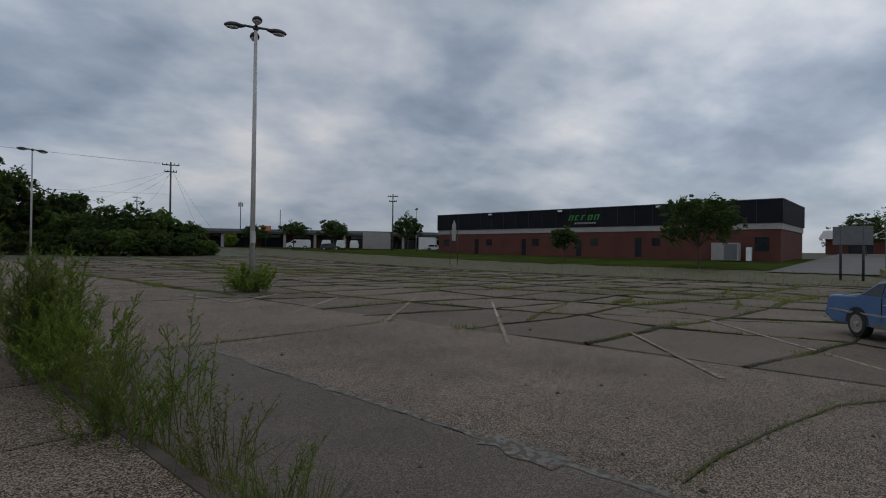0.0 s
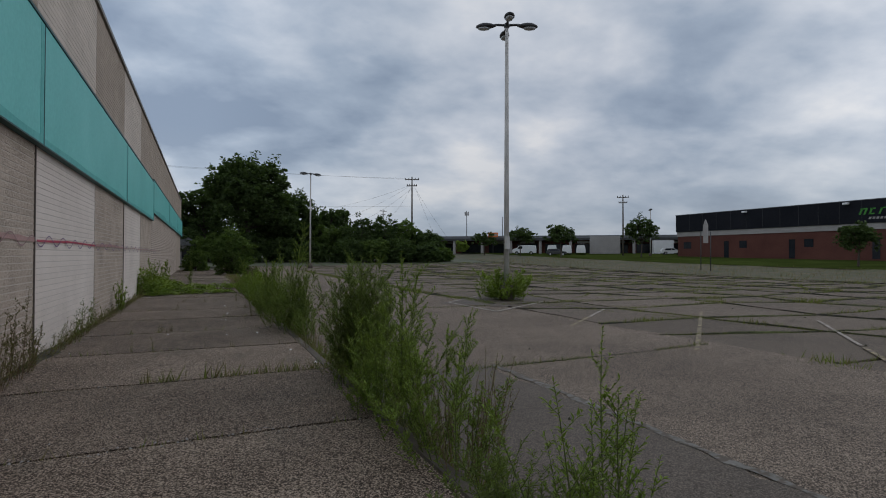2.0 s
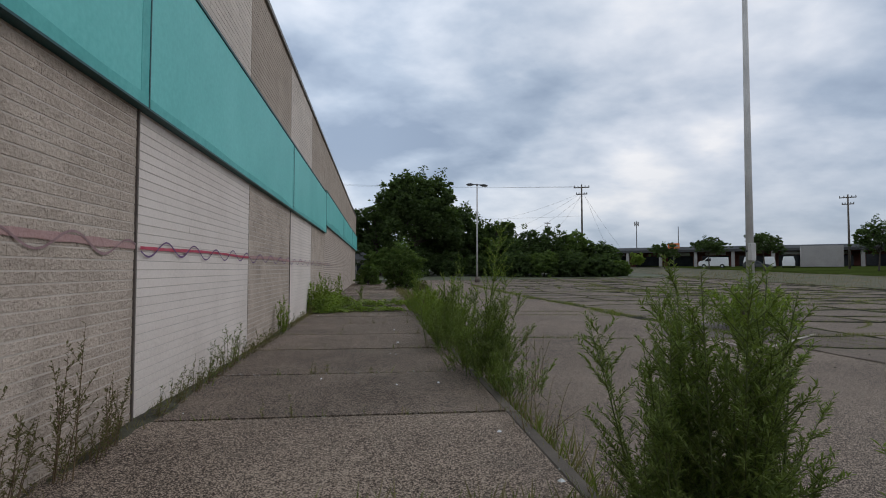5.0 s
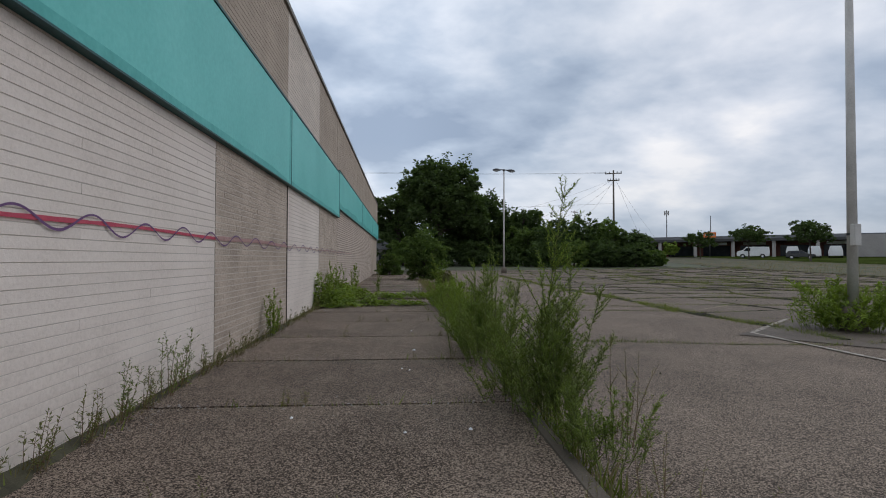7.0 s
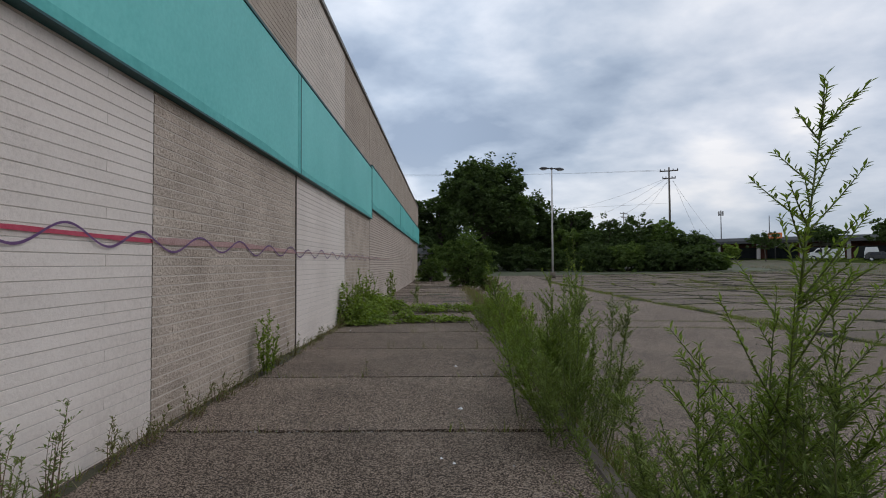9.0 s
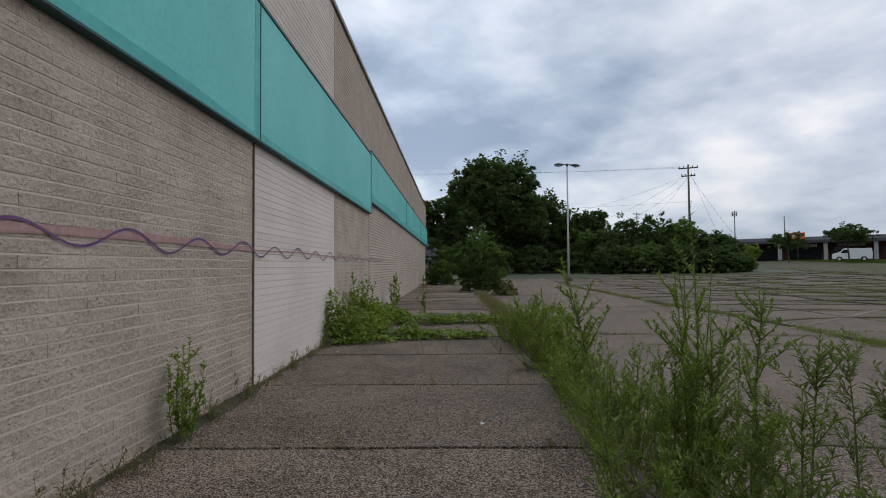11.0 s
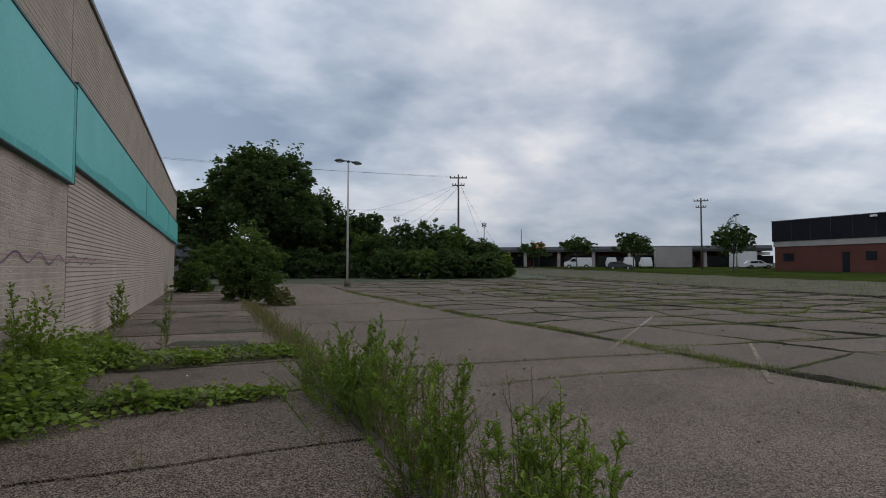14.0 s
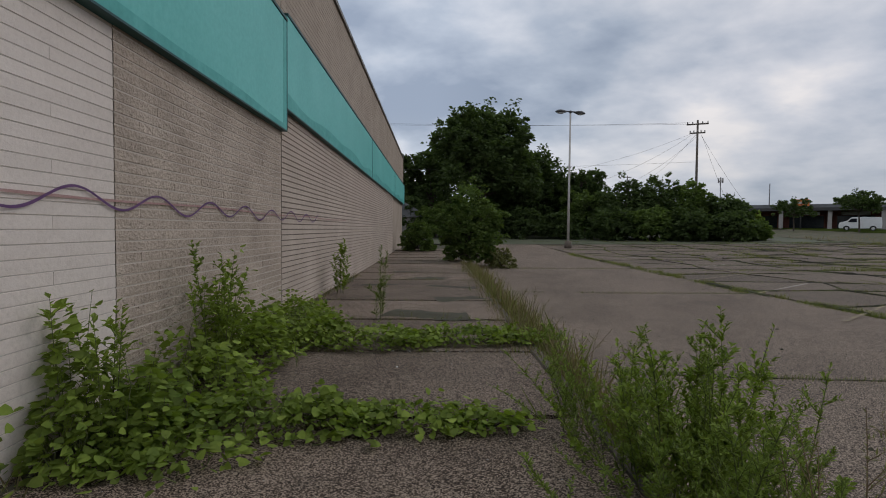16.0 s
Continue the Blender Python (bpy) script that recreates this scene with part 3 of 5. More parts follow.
strip("sealed_gutter_strip", [(2.72, -8), (2.76, 0), (2.74, 5), (2.82, 10.9)], 2.5, SEALED, "dark sealed asphalt strip beside the kerb", "asphalt", 0.007, 0.12, 0.16)
strip("crumbled_seal_edge", [(3.95, -6), (3.98, 0.5), (4.0, 3), (4.04, 6.3), (4.2, 10.9)], 0.11, SEAL_EDGE, "pale crumbled edge of the sealed strip", "asphalt", 0.011, 0.08, 1.3)
strip("pale_patch", [(3.95, 2.45), (3.98, 2.9), (3.98, 3.35)], 0.40, SEAL_EDGE, "pale worn patch in the asphalt", "asphalt", 0.014, 0.08, 0.8)

# ---- cracked lot: separate asphalt pieces with grass growing between them ----
lot_root = tagged(empty("parking_lot", 0, 0, 0), "broken asphalt parking lot split by grassy cracks", "parking lot", kind="structure")
crack_edges = []


def lot_node(i, j):
    r = random.Random(i * 977 + j * 131 + 5)
    x = LANE_X1 + i * 4.3 + (r.uniform(-0.9, 0.9) if 0 < i < 8 else (r.uniform(-0.25, 0.4) if i == 0 else 0))
    y = -33 + j * 3.2 + r.uniform(-0.9, 0.9) - 0.12 * (x - LANE_X1)
    return Vector((min(x, LOT_X1), y, 0))


def lot_edge(a, b):
    pts = []
    side = Vector((-(b - a).y, (b - a).x, 0)).normalized()
    for k in range(5):
        p = a.lerp(b, k / 4)
        if 0 < k < 4:
            p = p + side * 0.22 * noise.noise(Vector((p.x * 0.7, p.y * 0.7, 4.0)))
        pts.append(p)
    return pts


def lot_piece(i, j):
    c = [lot_node(i, j), lot_node(i + 1, j), lot_node(i + 1, j + 1), lot_node(i, j + 1)]
    loop = []
    for k in range(4):
        a, b = c[k], c[(k + 1) % 4]
        flip = (k in (2, 3))
        e = lot_edge(b, a)[::-1] if flip else lot_edge(a, b)
        if k < 2:
            crack_edges.append((e, random.Random(i * 31 + j * 7 + k).random()))
        loop += e[:-1]
    mid = sum(loop, Vector()) / len(loop)
    r = random.Random(i * 57 + j * 13)
    gap = r.uniform(0.05, 0.15)
    tilt = (r.uniform(-0.004, 0.004), r.uniform(-0.004, 0.004), r.uniform(-0.012, 0.012))
    top = []
    for p in loop:
        q = p + (mid - p).normalized() * gap
        top.append((q.x, q.y, ground_z(q.x, q.y) + tilt[2] + tilt[0] * (q.x - mid.x) + tilt[1] * (q.y - mid.y)))
    n = len(top)
    low = [(x + (p.x - x) * 0.5, y + (p.y - y) * 0.5, z - 0.09) for (x, y, z), p in zip(top, loop)]
    verts = top + low + [(mid.x, mid.y, ground_z(mid.x, mid.y) + tilt[2])]
    faces = [(k, (k + 1) % n, 2 * n) for k in range(n)] + [((k + 1) % n, k, n + k, n + (k + 1) % n) for k in range(n)]
    mesh_object("asphalt_piece", verts, faces, SLAB_ASPHALT, lot_root)


LOT_ROWS, LOT_COLS = 36, 8
for j in range(LOT_ROWS):
    for i in range(LOT_COLS):
        if 3 <= j or i < 6:
            lot_piece(i, j)

# lane cracks
for pts in ([(1.4, 10.6), (4.3, 10.7), (7.4, 10.75), (9.6, 10.9)], [(1.4, 21.6), (3.9, 21.4), (7.4, 20.6), (9.6, 20.4)], [(1.4, 30.6), (4.06, 30.3), (7.5, 30.0), (9.8, 29.6)],
            [(1.4, 39.6), (5, 39.4), (9.9, 39.5)], [(1.4, 49), (9.9, 49.3)], [(4.3, 1.54), (5.2, 1.48), (6.5, 1.24), (8.2, 0.82), (9.9, -0.2)]):
    strip("lane_crack", pts, 0.03, SOIL, "dark grassy crack across the drive lane", "crack", 0.012, 0.15, 0.9)
    crack_edges.append(([Vector((*p, 0)) for p in pts], 0.72))

# finer cracks that run on through the pieces
hair = random.Random(91)
for k in range(70):
    p = Vector((hair.uniform(10.5, 34), hair.uniform(-2, 58), 0))
    a = hair.choice((0.1, 0.25, 1.45, 1.75, 2.5)) + hair.uniform(-0.15, 0.15)
    pts = [p]
    for q in range(hair.randint(3, 6)):
        a += hair.uniform(-0.22, 0.22)
        p = p + Vector((math.cos(a), math.sin(a), 0)) * hair.uniform(0.7, 1.4)
        pts.append(p)
    crack_edges.append((pts, 0.72))

# parking lines
for k in range(-6, 12):
    y0 = 2.35 + 4.03 * (k + 3)
    if k in (1, 2):
        continue
    r = random.Random(k + 50)
    a, b = Vector((8.7, y0)), Vector((17.2, y0 + 6.85))
    s0, s1 = (0.0, r.uniform(0.75, 1.0)) if k % 3 else (0.0, r.uniform(0.35, 0.6))
    paint("parking_line", [tuple(a.lerp(b, s0)), tuple(a.lerp(b, (s0 + s1) / 2 - 0.03))], 0.10, LINE_YELLOW, "worn yellow painted parking line on the asphalt")
    paint("parking_line", [tuple(a.lerp(b, (s0 + s1) / 2 - 0.01)), tuple(a.lerp(b, s1))], 0.09, LINE_YELLOW if k % 2 else LINE_WHITE, "worn pale painted parking line on the asphalt")
tagged(strip("island_asphalt", [(9.0, 20.9), (12.9, 23.9)], 2.9, SEALED, "dark asphalt island round the lamp post", "asphalt", 0.016, 0.5, 0.05))
paint("island_line", [(8.66, 22.3), (8.69, 18.46)], 0.12, LINE_WHITE, "worn white painted line of the island", 0.022)
paint("island_line", [(8.69, 18.46), (12.5, 21.08)], 0.12, LINE_WHITE, "worn white painted line of the island", 0.022)
paint("island_line", [(8.66, 22.3), (11.86, 25.2)], 0.12, LINE_WHITE, "worn white painted line of the island", 0.022)

# ---- plants ----


def leaf_quad(verts, faces, p, d, up, length, width):
    side = d.cross(up)
    if side.length < 1e-4:
        side = d.orthogonal()
    side = side.normalized() * width * 0.5
    nrm = side.cross(d).normalized()
    o = len(verts)
    verts += [p, p + d * length * 0.45 + side + nrm * width * 0.15, p + d * length - nrm * length * 0.12, p + d * length * 0.45 - side + nrm * width * 0.15]
    faces.append((o, o + 1, o + 2, o + 3))


def rand_dir(r, zmin=-1.0, zmax=1.0):
    a, z = r.uniform(0, 2 * math.pi), r.uniform(zmin, zmax)
    s = math.sqrt(max(0, 1 - z * z))
    return Vector((s * math.cos(a), s * math.sin(a), z))


def weed(name, x, y, z, height, stems, spread, seed, leaf, leaf_len, leaf_w, twigs, label, category="weed", stem_mat=None, density=1.0, lean=(0, 0), group="kerb weeds", bare=0.06, tuft=0.0):
    r = random.Random(seed)
    root = tagged(empty(name, x, y, z), label, category, group)
    tubes, lv, lf = [], [], []
    for s in range(stems):
        a = r.uniform(0, 2 * math.pi)
        out = spread * math.sqrt(r.random())
        h = height * (r.uniform(0.3, 1.0) if s else 1.0)
        h *= 1.0 - 0.35 * out / max(spread, 0.01) * r.random()
        base = Vector((math.cos(a) * out * r.uniform(0.3, 0.95), math.sin(a) * out * r.uniform(0.3, 0.95), -0.03))
        flare = r.uniform(0.8, 1.7)
        tip = Vector((math.cos(a) * out * flare + lean[0] + r.uniform(-0.08, 0.08) * h, math.sin(a) * out * flare + lean[1] + r.uniform(-0.08, 0.08) * h, h))
        ctrl = base.lerp(tip, 0.5) + Vector((r.uniform(-0.05, 0.05), r.uniform(-0.05, 0.05), 0.12 * h))
        n = 6
        pts = [base * (1 - u) ** 2 + ctrl * 2 * u * (1 - u) + tip * u * u for u in (k / n for k in range(n + 1))]
        rad = 0.0022 + 0.0035 * h
        tubes.append(tube_data(pts, [rad * (1 - 0.8 * k / n) for k in range(n + 1)], 4))

        def on(u):
            f = min(u, 0.999) * n
            k = int(f)
            return pts[k].lerp(pts[k + 1], f - k), (pts[k + 1] - pts[k]).normalized()

        nl = int(h * 46 * density)
        for q in range(nl):
            u = bare + (1 - bare) * (q + r.random()) / nl
            p, d = on(u)
            dd = (d * r.uniform(0.4, 1.0) + rand_dir(r, -0.2, 0.5) * 0.9).normalized()
            k = r.uniform(0.6, 1.1) * (1.0 - 0.35 * u)
            leaf_quad(lv, lf, p, dd, d, leaf_len * k, leaf_w * k)
        nt = int(twigs * h * r.uniform(0.7, 1.2))
        for q in range(nt):
            u = r.uniform(0.10, 0.9)
            p, d = on(u)
            dd = (d * r.uniform(0.55, 1.1) + rand_dir(r, -0.1, 0.45)).normalized()
            ln = (0.10 + 0.34 * (1 - u)) * h * r.uniform(0.35, 0.8)
            e = p + dd * ln + Vector((0, 0, 0.12 * ln))
            tubes.append(tube_data([p, p.lerp(e, 0.5) - Vector((0, 0, 0.02 * ln)), e], [rad * 0.45, rad * 0.35, rad * 0.15], 3))
            m = int(ln * 62 * density) + 3
            for w in range(m):
                v = (w + r.random()) / m
                pp = p.lerp(e, v)
                d2 = (dd * r.uniform(0.5, 1.0) + rand_dir(r, -0.3, 0.6) * 0.8).normalized()
                k = r.uniform(0.55, 1.05)
                leaf_quad(lv, lf, pp, d2, Vector((0, 0, 1)), leaf_len * k * 0.85, leaf_w * k * 0.9)
    v, f = join_data(tubes)
    tagged(mesh_object("stem_growth", v, f, stem_mat or STEM, root), kind="stuff")
    tagged(mesh_object("foliage", lv, lf, leaf, root), kind="stuff")
    return root


WILLOW = "tall willow-like weed clump growing at the kerb"
BRIGHT = "bright green leafy weed clump at the kerb"
KZ = -0.02
# name, x, y, height, stems, spread, kind
kerb_plants = [
    (1.62, 2.9, 0.42, 14, 0.4, "grassy"), (1.6, 3.7, 0.5, 10, 0.35, "olive"), (1.74, 5.1, 1.3, 14, 0.48, "sprig"), (1.95, 5.4, 1.0, 6, 0.4, "sprig"), (1.4, 5.5, 0.8, 10, 0.4, "willow"),
    (1.65, 6.5, 1.1, 12, 0.35, "olive"), (1.5, 6.7, 1.0, 10, 0.4, "bright"), (1.6, 7.4, 1.25, 15, 0.45, "bright"), (1.5, 8.3, 1.4, 16, 0.5, "bright"), (1.9, 7.8, 0.8, 10, 0.4, "olive"), (1.5, 7.9, 1.95, 4, 0.22, "tallwillow"),
    (1.55, 9.5, 2.0, 20, 0.36, "willow"), (1.75, 10.0, 1.7, 14, 0.42, "willow"), (1.5, 10.7, 0.4, 8, 0.3, "olive"), (1.45, 12.4, 0.7, 8, 0.4, "olive"),
    (1.40, 15.2, 2.5, 9, 0.34, "tallwillow"), (1.6, 15.0, 1.7, 12, 0.5, "willow"), (2.0, 14.4, 0.95, 5, 0.35, "olive"), (1.8, 14.1, 0.6, 8, 0.4, "bright"), (1.45, 15.7, 1.2, 12, 0.5, "willow"), (1.7, 13.9, 0.8, 9, 0.35, "willow"),
    (1.38, 17.9, 1.45, 10, 0.5, "willow"), (1.38, 18.6, 1.85, 13, 0.55, "bright"), (1.4, 19.15, 1.6, 13, 0.45, "bright"), (1.82, 20.0, 2.25, 4, 0.14, "shoot"), (1.5, 20.5, 1.1, 9, 0.4, "shoot"), (1.7, 20.9, 0.9, 12, 0.4, "willow"), (1.5, 20.3, 1.0, 14, 0.45, "bright"), (1.6, 21.3, 0.95, 14, 0.45, "bright"), (1.5, 22.0, 0.95, 14, 0.42, "vineweed"), (1.75, 21.3, 1.05, 8, 0.35, "shoot"), (1.5, 21.6, 1.0, 8, 0.35, "shoot"),
    (1.5, 22.7, 1.2, 18, 0.34, "vineweed"), (1.7, 23.4, 1.15, 16, 0.36, "rust"), (1.85, 23.0, 1.15, 9, 0.35, "shoot"), (1.45, 24.1, 1.3, 18, 0.5, "vineweed"), (1.65, 24.6, 1.1, 14, 0.5, "rust"), (1.6, 25.3, 1.15, 14, 0.5, "rust"), (1.5, 26.1, 1.25, 18, 0.55, "bright"),
    (1.55, 26.8, 1.3, 22, 0.5, "vineweed"), (1.5, 27.3, 0.9, 20, 0.55, "vineweed"), (1.8, 26.4, 1.0, 14, 0.5, "vineweed"), (1.5, 28.0, 0.95, 14, 0.5, "bright"),
    (1.5, 28.8, 0.75, 12, 0.45, "rust"), (1.55, 29.8, 0.65, 10, 0.4, "olive"), (1.5, 31.2, 0.7, 12, 0.45, "rust"), (1.5, 32.6, 0.75, 12, 0.5, "rust"), (1.5, 34.0, 0.6, 12, 0.45, "olive"), (1.55, 35.6, 0.65, 12, 0.5, "rust"), (1.5, 37.2, 0.6, 12, 0.5, "rust"),
    (1.55, 39.0, 0.7, 12, 0.5, "olive"), (1.6, 41.0, 0.7, 12, 0.5, "rust"),
]
for i, (x, y, h, st, sp, kd) in enumerate(kerb_plants):
    x -= 0.13
    z = KZ + rise(x, y)
    if kd == "willow":
        weed("willow_weed", x, y, z, h, int(st * 1.9), sp * 1.2, 100 + i, LEAF_WILLOW, 0.064, 0.015, 18, WILLOW, density=1.9)
    elif kd == "tallwillow":
        weed("willow_weed", x, y, z, h, st, sp, 100 + i, LEAF_BRIGHT, 0.062, 0.017, 20, "tall single-stemmed willow sapling growing at the kerb", "sapling", density=1.7)
    elif kd == "bright":
        weed("leafy_weed", x, y, z, h, int(st * 1.5), sp * 1.25, 100 + i, LEAF_BRIGHT, 0.05, 0.0175, 20, BRIGHT, density=2.2)
    elif kd == "sprig":
        weed("leafy_weed", x, y, z, h, st, sp, 100 + i, LEAF_BRIGHT, 0.056, 0.02, 10, "sparse leafy sapling shoots beside the kerb", density=1.3)
    elif kd == "shoot":
        weed("leafy_weed", x, y, z, h, st, sp, 100 + i, LEAF_BRIGHT, 0.075, 0.024, 2, "upright sparse shoots with oval leaves at the kerb", density=0.9)
    elif kd == "olive":
        weed("seedhead_weed", x, y, z, h, st * 2, sp, 100 + i, LEAF_OLIVE, 0.045, 0.009, 5, "thin olive weeds with seed heads at the kerb", density=0.9, stem_mat=DRY_STEM)
    elif kd == "rust":
        weed("dry_weed", x, y, z, h, st * 2, sp, 100 + i, LEAF_OLIVE, 0.04, 0.010, 6, "rusty dry weeds growing along the kerb", density=1.0, stem_mat=DRY_STEM)
    elif kd == "vineweed":
        weed("broadleaf_weed", x, y, z, h, st, sp, 100 + i, LEAF_VINE, 0.07, 0.036, 14, "broad-leaved green weed at the kerb", density=1.1)
    else:
        weed("grass_clump", x, y, z, h, st * 4, sp, 100 + i, GRASS_BLADE, 0.14, 0.006, 1, "clump of long green grass at the kerb", "grass", density=0.5)

for i in range(26):
    y = 3.2 + i * 1.0
    if 10.9 < y < 13.3 or 20.6 < y < 22.3:
        continue
    weed("low_weed", 1.42 + 0.22 * math.sin(i * 2.3), y, KZ, 0.5 + 0.2 * math.sin(i * 1.7), 24, 0.42, 900 + i, (LEAF_WILLOW, LEAF_OLIVE, LEAF_BRIGHT)[i % 3], 0.06, 0.016, 8, "low tangled weeds along the kerb", density=1.3)

# weeds at the foot of the wall
wall_plants = [(10.0, 1.0, 5, 0.15), (10.35, 1.35, 5, 0.14), (10.8, 0.8, 5, 0.15), (11.45, 1.3, 4, 0.12), (11.9, 0.6, 6, 0.15), (12.25, 0.8, 5, 0.12), (9.1, 0.6, 6, 0.2), (8.2, 0.5, 5, 0.2),
               (13.3, 0.35, 5, 0.12), (13.9, 0.45, 5, 0.12), (14.5, 0.5, 5, 0.12), (15.1, 0.62, 5, 0.12), (15.6, 0.45, 5, 0.12), (16.1, 0.75, 5, 0.12), (16.55, 0.7, 4, 0.12), (17.2, 0.4, 5, 0.14), (17.7, 0.35, 6, 0.14), (18.6, 0.4, 8, 0.2), (19.3, 0.35, 8, 0.2), (20.0, 0.3, 8, 0.2),
               (21.5, 0.35, 8, 0.2), (22.4, 0.4, 8, 0.2), (23.5, 0.25, 6, 0.14), (24.3, 0.3, 6, 0.14), (25.4, 0.3, 5, 0.12), (26.4, 0.4, 6, 0.14)]
for i, (y, h, st, sp) in enumerate(wall_plants):
    weed("wall_weed", WX + 0.17, y, 0.0, h, st * 2, sp * 0.8, 300 + i, LEAF_BROWN if y < 12.9 else LEAF_OLIVE if h < 0.55 else LEAF_WILLOW, 0.06, 0.02, 9, "thin straggling weed at the foot of the wall", density=0.75, stem_mat=DRY_STEM, group="wall weeds", lean=(0.06, 0))
weed("wall_bush", WX + 0.2, 20.8, 0.0, 1.0, 12, 0.16, 351, LEAF_VINE, 0.08, 0.045, 5, "narrow leafy bush against the tan wall", "bush", density=0.9, group="wall weeds")
weed("tall_weed", -1.15, 33.2, 0.0, 1.35, 3, 0.12, 352, LEAF_WILLOW, 0.13, 0.03, 4, "tall single weed rising from the sidewalk joint", density=1.2, group="wall weeds")
weed("tall_weed", -2.5, 36.6, 0.05, 1.55, 5, 0.25, 353, LEAF_VINE, 0.16, 0.08, 4, "broad-leaved weed against the wall", density=0.7, group="wall weeds")

# thin weeds in the sidewalk joints
joint_rng = random.Random(61)
for jn in joints[8:18]:
    for k in range(4):
        weed("joint_weed", joint_rng.uniform(-1.6, 1.2), jn + joint_rng.uniform(-0.02, 0.02), rise(0, jn) - 0.02, joint_rng.uniform(0.1, 0.34), joint_rng.randint(2, 5), 0.05, 1200 + joint_rng.randint(0, 9999), LEAF_OLIVE, 0.05, 0.012, 6, "thin brownish weed in a sidewalk joint", density=1.0, stem_mat=DRY_STEM, group="joint weeds")


def vine(name, patches, seed, label):
    """A creeping vine: leaves over low mounds given as x, y, rx, ry, height, count."""
    r = random.Random(seed)
    lv, lf, tubes = [], [], []
    for x, y, rx, ry, h, count in patches:
        for k in range(int(count * 1.6)):
            a, q = r.uniform(0, 2 * math.pi), math.sqrt(r.random())
            px, py = x + rx * q * math.cos(a), y + ry * q * math.sin(a)
            if px < WX + 0.04:
                px = WX + 0.04 + r.random() * 0.05
            hh = h * (1 - q * q) * (0.75 + 0.9 * noise.noise(Vector((px * 2.3, py * 2.3, 2)))) + 0.02
            if r.random() < 0.3:
                px, py = px + r.gauss(0, 0.14), py + r.gauss(0, 0.14)
                hh *= r.uniform(0.5, 1.35)
                px = max(px, WX + 0.05)
            pz = max(0.01, hh * (0.3 + 0.7 * math.sqrt(r.random())) + abs(r.gauss(0, 0.03)))
            d = Vector((math.cos(a) + r.uniform(-0.6, 0.6), math.sin(a) + r.uniform(-0.6, 0.6), r.uniform(-0.25, 0.3))).normalized()
            s = r.uniform(0.03, 0.092)
            p = Vector((px, py, pz))
            up = (rand_dir(r, 0.0, 1.0) + Vector((0, 0, 0.5))).normalized()
            side = d.cross(up).normalized()
            o = len(lv)
            lv += [p, p + d * s * 0.15 + side * s * 0.45, p + d * s * 0.6 + side * s * 0.38 - up * s * 0.08, p + d * s * 1.05 - up * s * 0.2, p + d * s * 0.6 - side * s * 0.38 - up * s * 0.08, p + d * s * 0.15 - side * s * 0.45]
            lf += [(o, o + 1, o + 2, o + 3), (o, o + 3, o + 4, o + 5)]
            if k % 14 == 0:
                tubes.append(tube_data([Vector((px, py, 0)), Vector((px + r.uniform(-0.1, 0.1), py + r.uniform(-0.1, 0.1), pz * 0.6)), p], [0.005, 0.004, 0.002], 3))
    root = tagged(empty(name, 0, 0, 0), label, "vine", "creeping vines")
    v, f = join_data(tubes)
    tagged(mesh_object("stem_growth", v, f, STEM, root), kind="stuff")
    tagged(mesh_object("foliage", lv, lf, LEAF_VINE, root), kind="stuff")


vine("creeping_vine", [(-2.55, 27.35, 0.5, 0.5, 1.05, 900), (-2.4, 28.4, 0.7, 0.7, 0.6, 900), (-1.5, 27.9, 1.0, 0.4, 0.32, 800), (-0.3, 27.9, 0.9, 0.26, 0.2, 420), (0.3, 27.85, 0.4, 0.16, 0.12, 120), (-2.0, 27.2, 0.6, 0.3, 0.18, 200)],
     11, "green creeping vine spilling from the wall across the sidewalk")
vine("creeping_vine", [(-2.5, 29.9, 0.55, 0.9, 1.2, 1300), (-2.2, 31.2, 0.7, 0.8, 0.7, 900), (-1.2, 31.0, 1.2, 0.45, 0.35, 900), (0.3, 31.2, 1.2, 0.32, 0.26, 700), (1.2, 31.3, 0.6, 0.25, 0.2, 220), (-2.4, 32.8, 0.5, 0.8, 0.6, 500)],
     12, "green creeping vine in the sidewalk joint by the wall")
weed("vine_bush", -2.5, 29.3, 0.0, 1.55, 16, 0.4, 361, LEAF_VINE, 0.10, 0.06, 5, "leafy vine shoots climbing against the wall", "bush", density=0.6, group="creeping vines")
weed("vine_bush", -2.55, 27.4, 0.0, 1.25, 12, 0.35, 362, LEAF_VINE, 0.10, 0.06, 5, "leafy vine shoots climbing against the wall", "bush", density=0.6, group="creeping vines")

# shrub round the lamp post
weed("lamp_shrub", 11.52, 22.4, LOT + 0.02, 1.45, 70, 0.95, 371, LEAF_VINE, 0.16, 0.06, 6, "bushy green shrub round the lamp post base", "shrub", density=0.9, group="shrubs")
weed("lamp_shrub", 11.2, 23.1, LOT + 0.02, 1.1, 40, 0.9, 372, LEAF_BRIGHT, 0.14, 0.05, 4, "bright green shrub beside the lamp post", "shrub", density=0.5, group="shrubs")

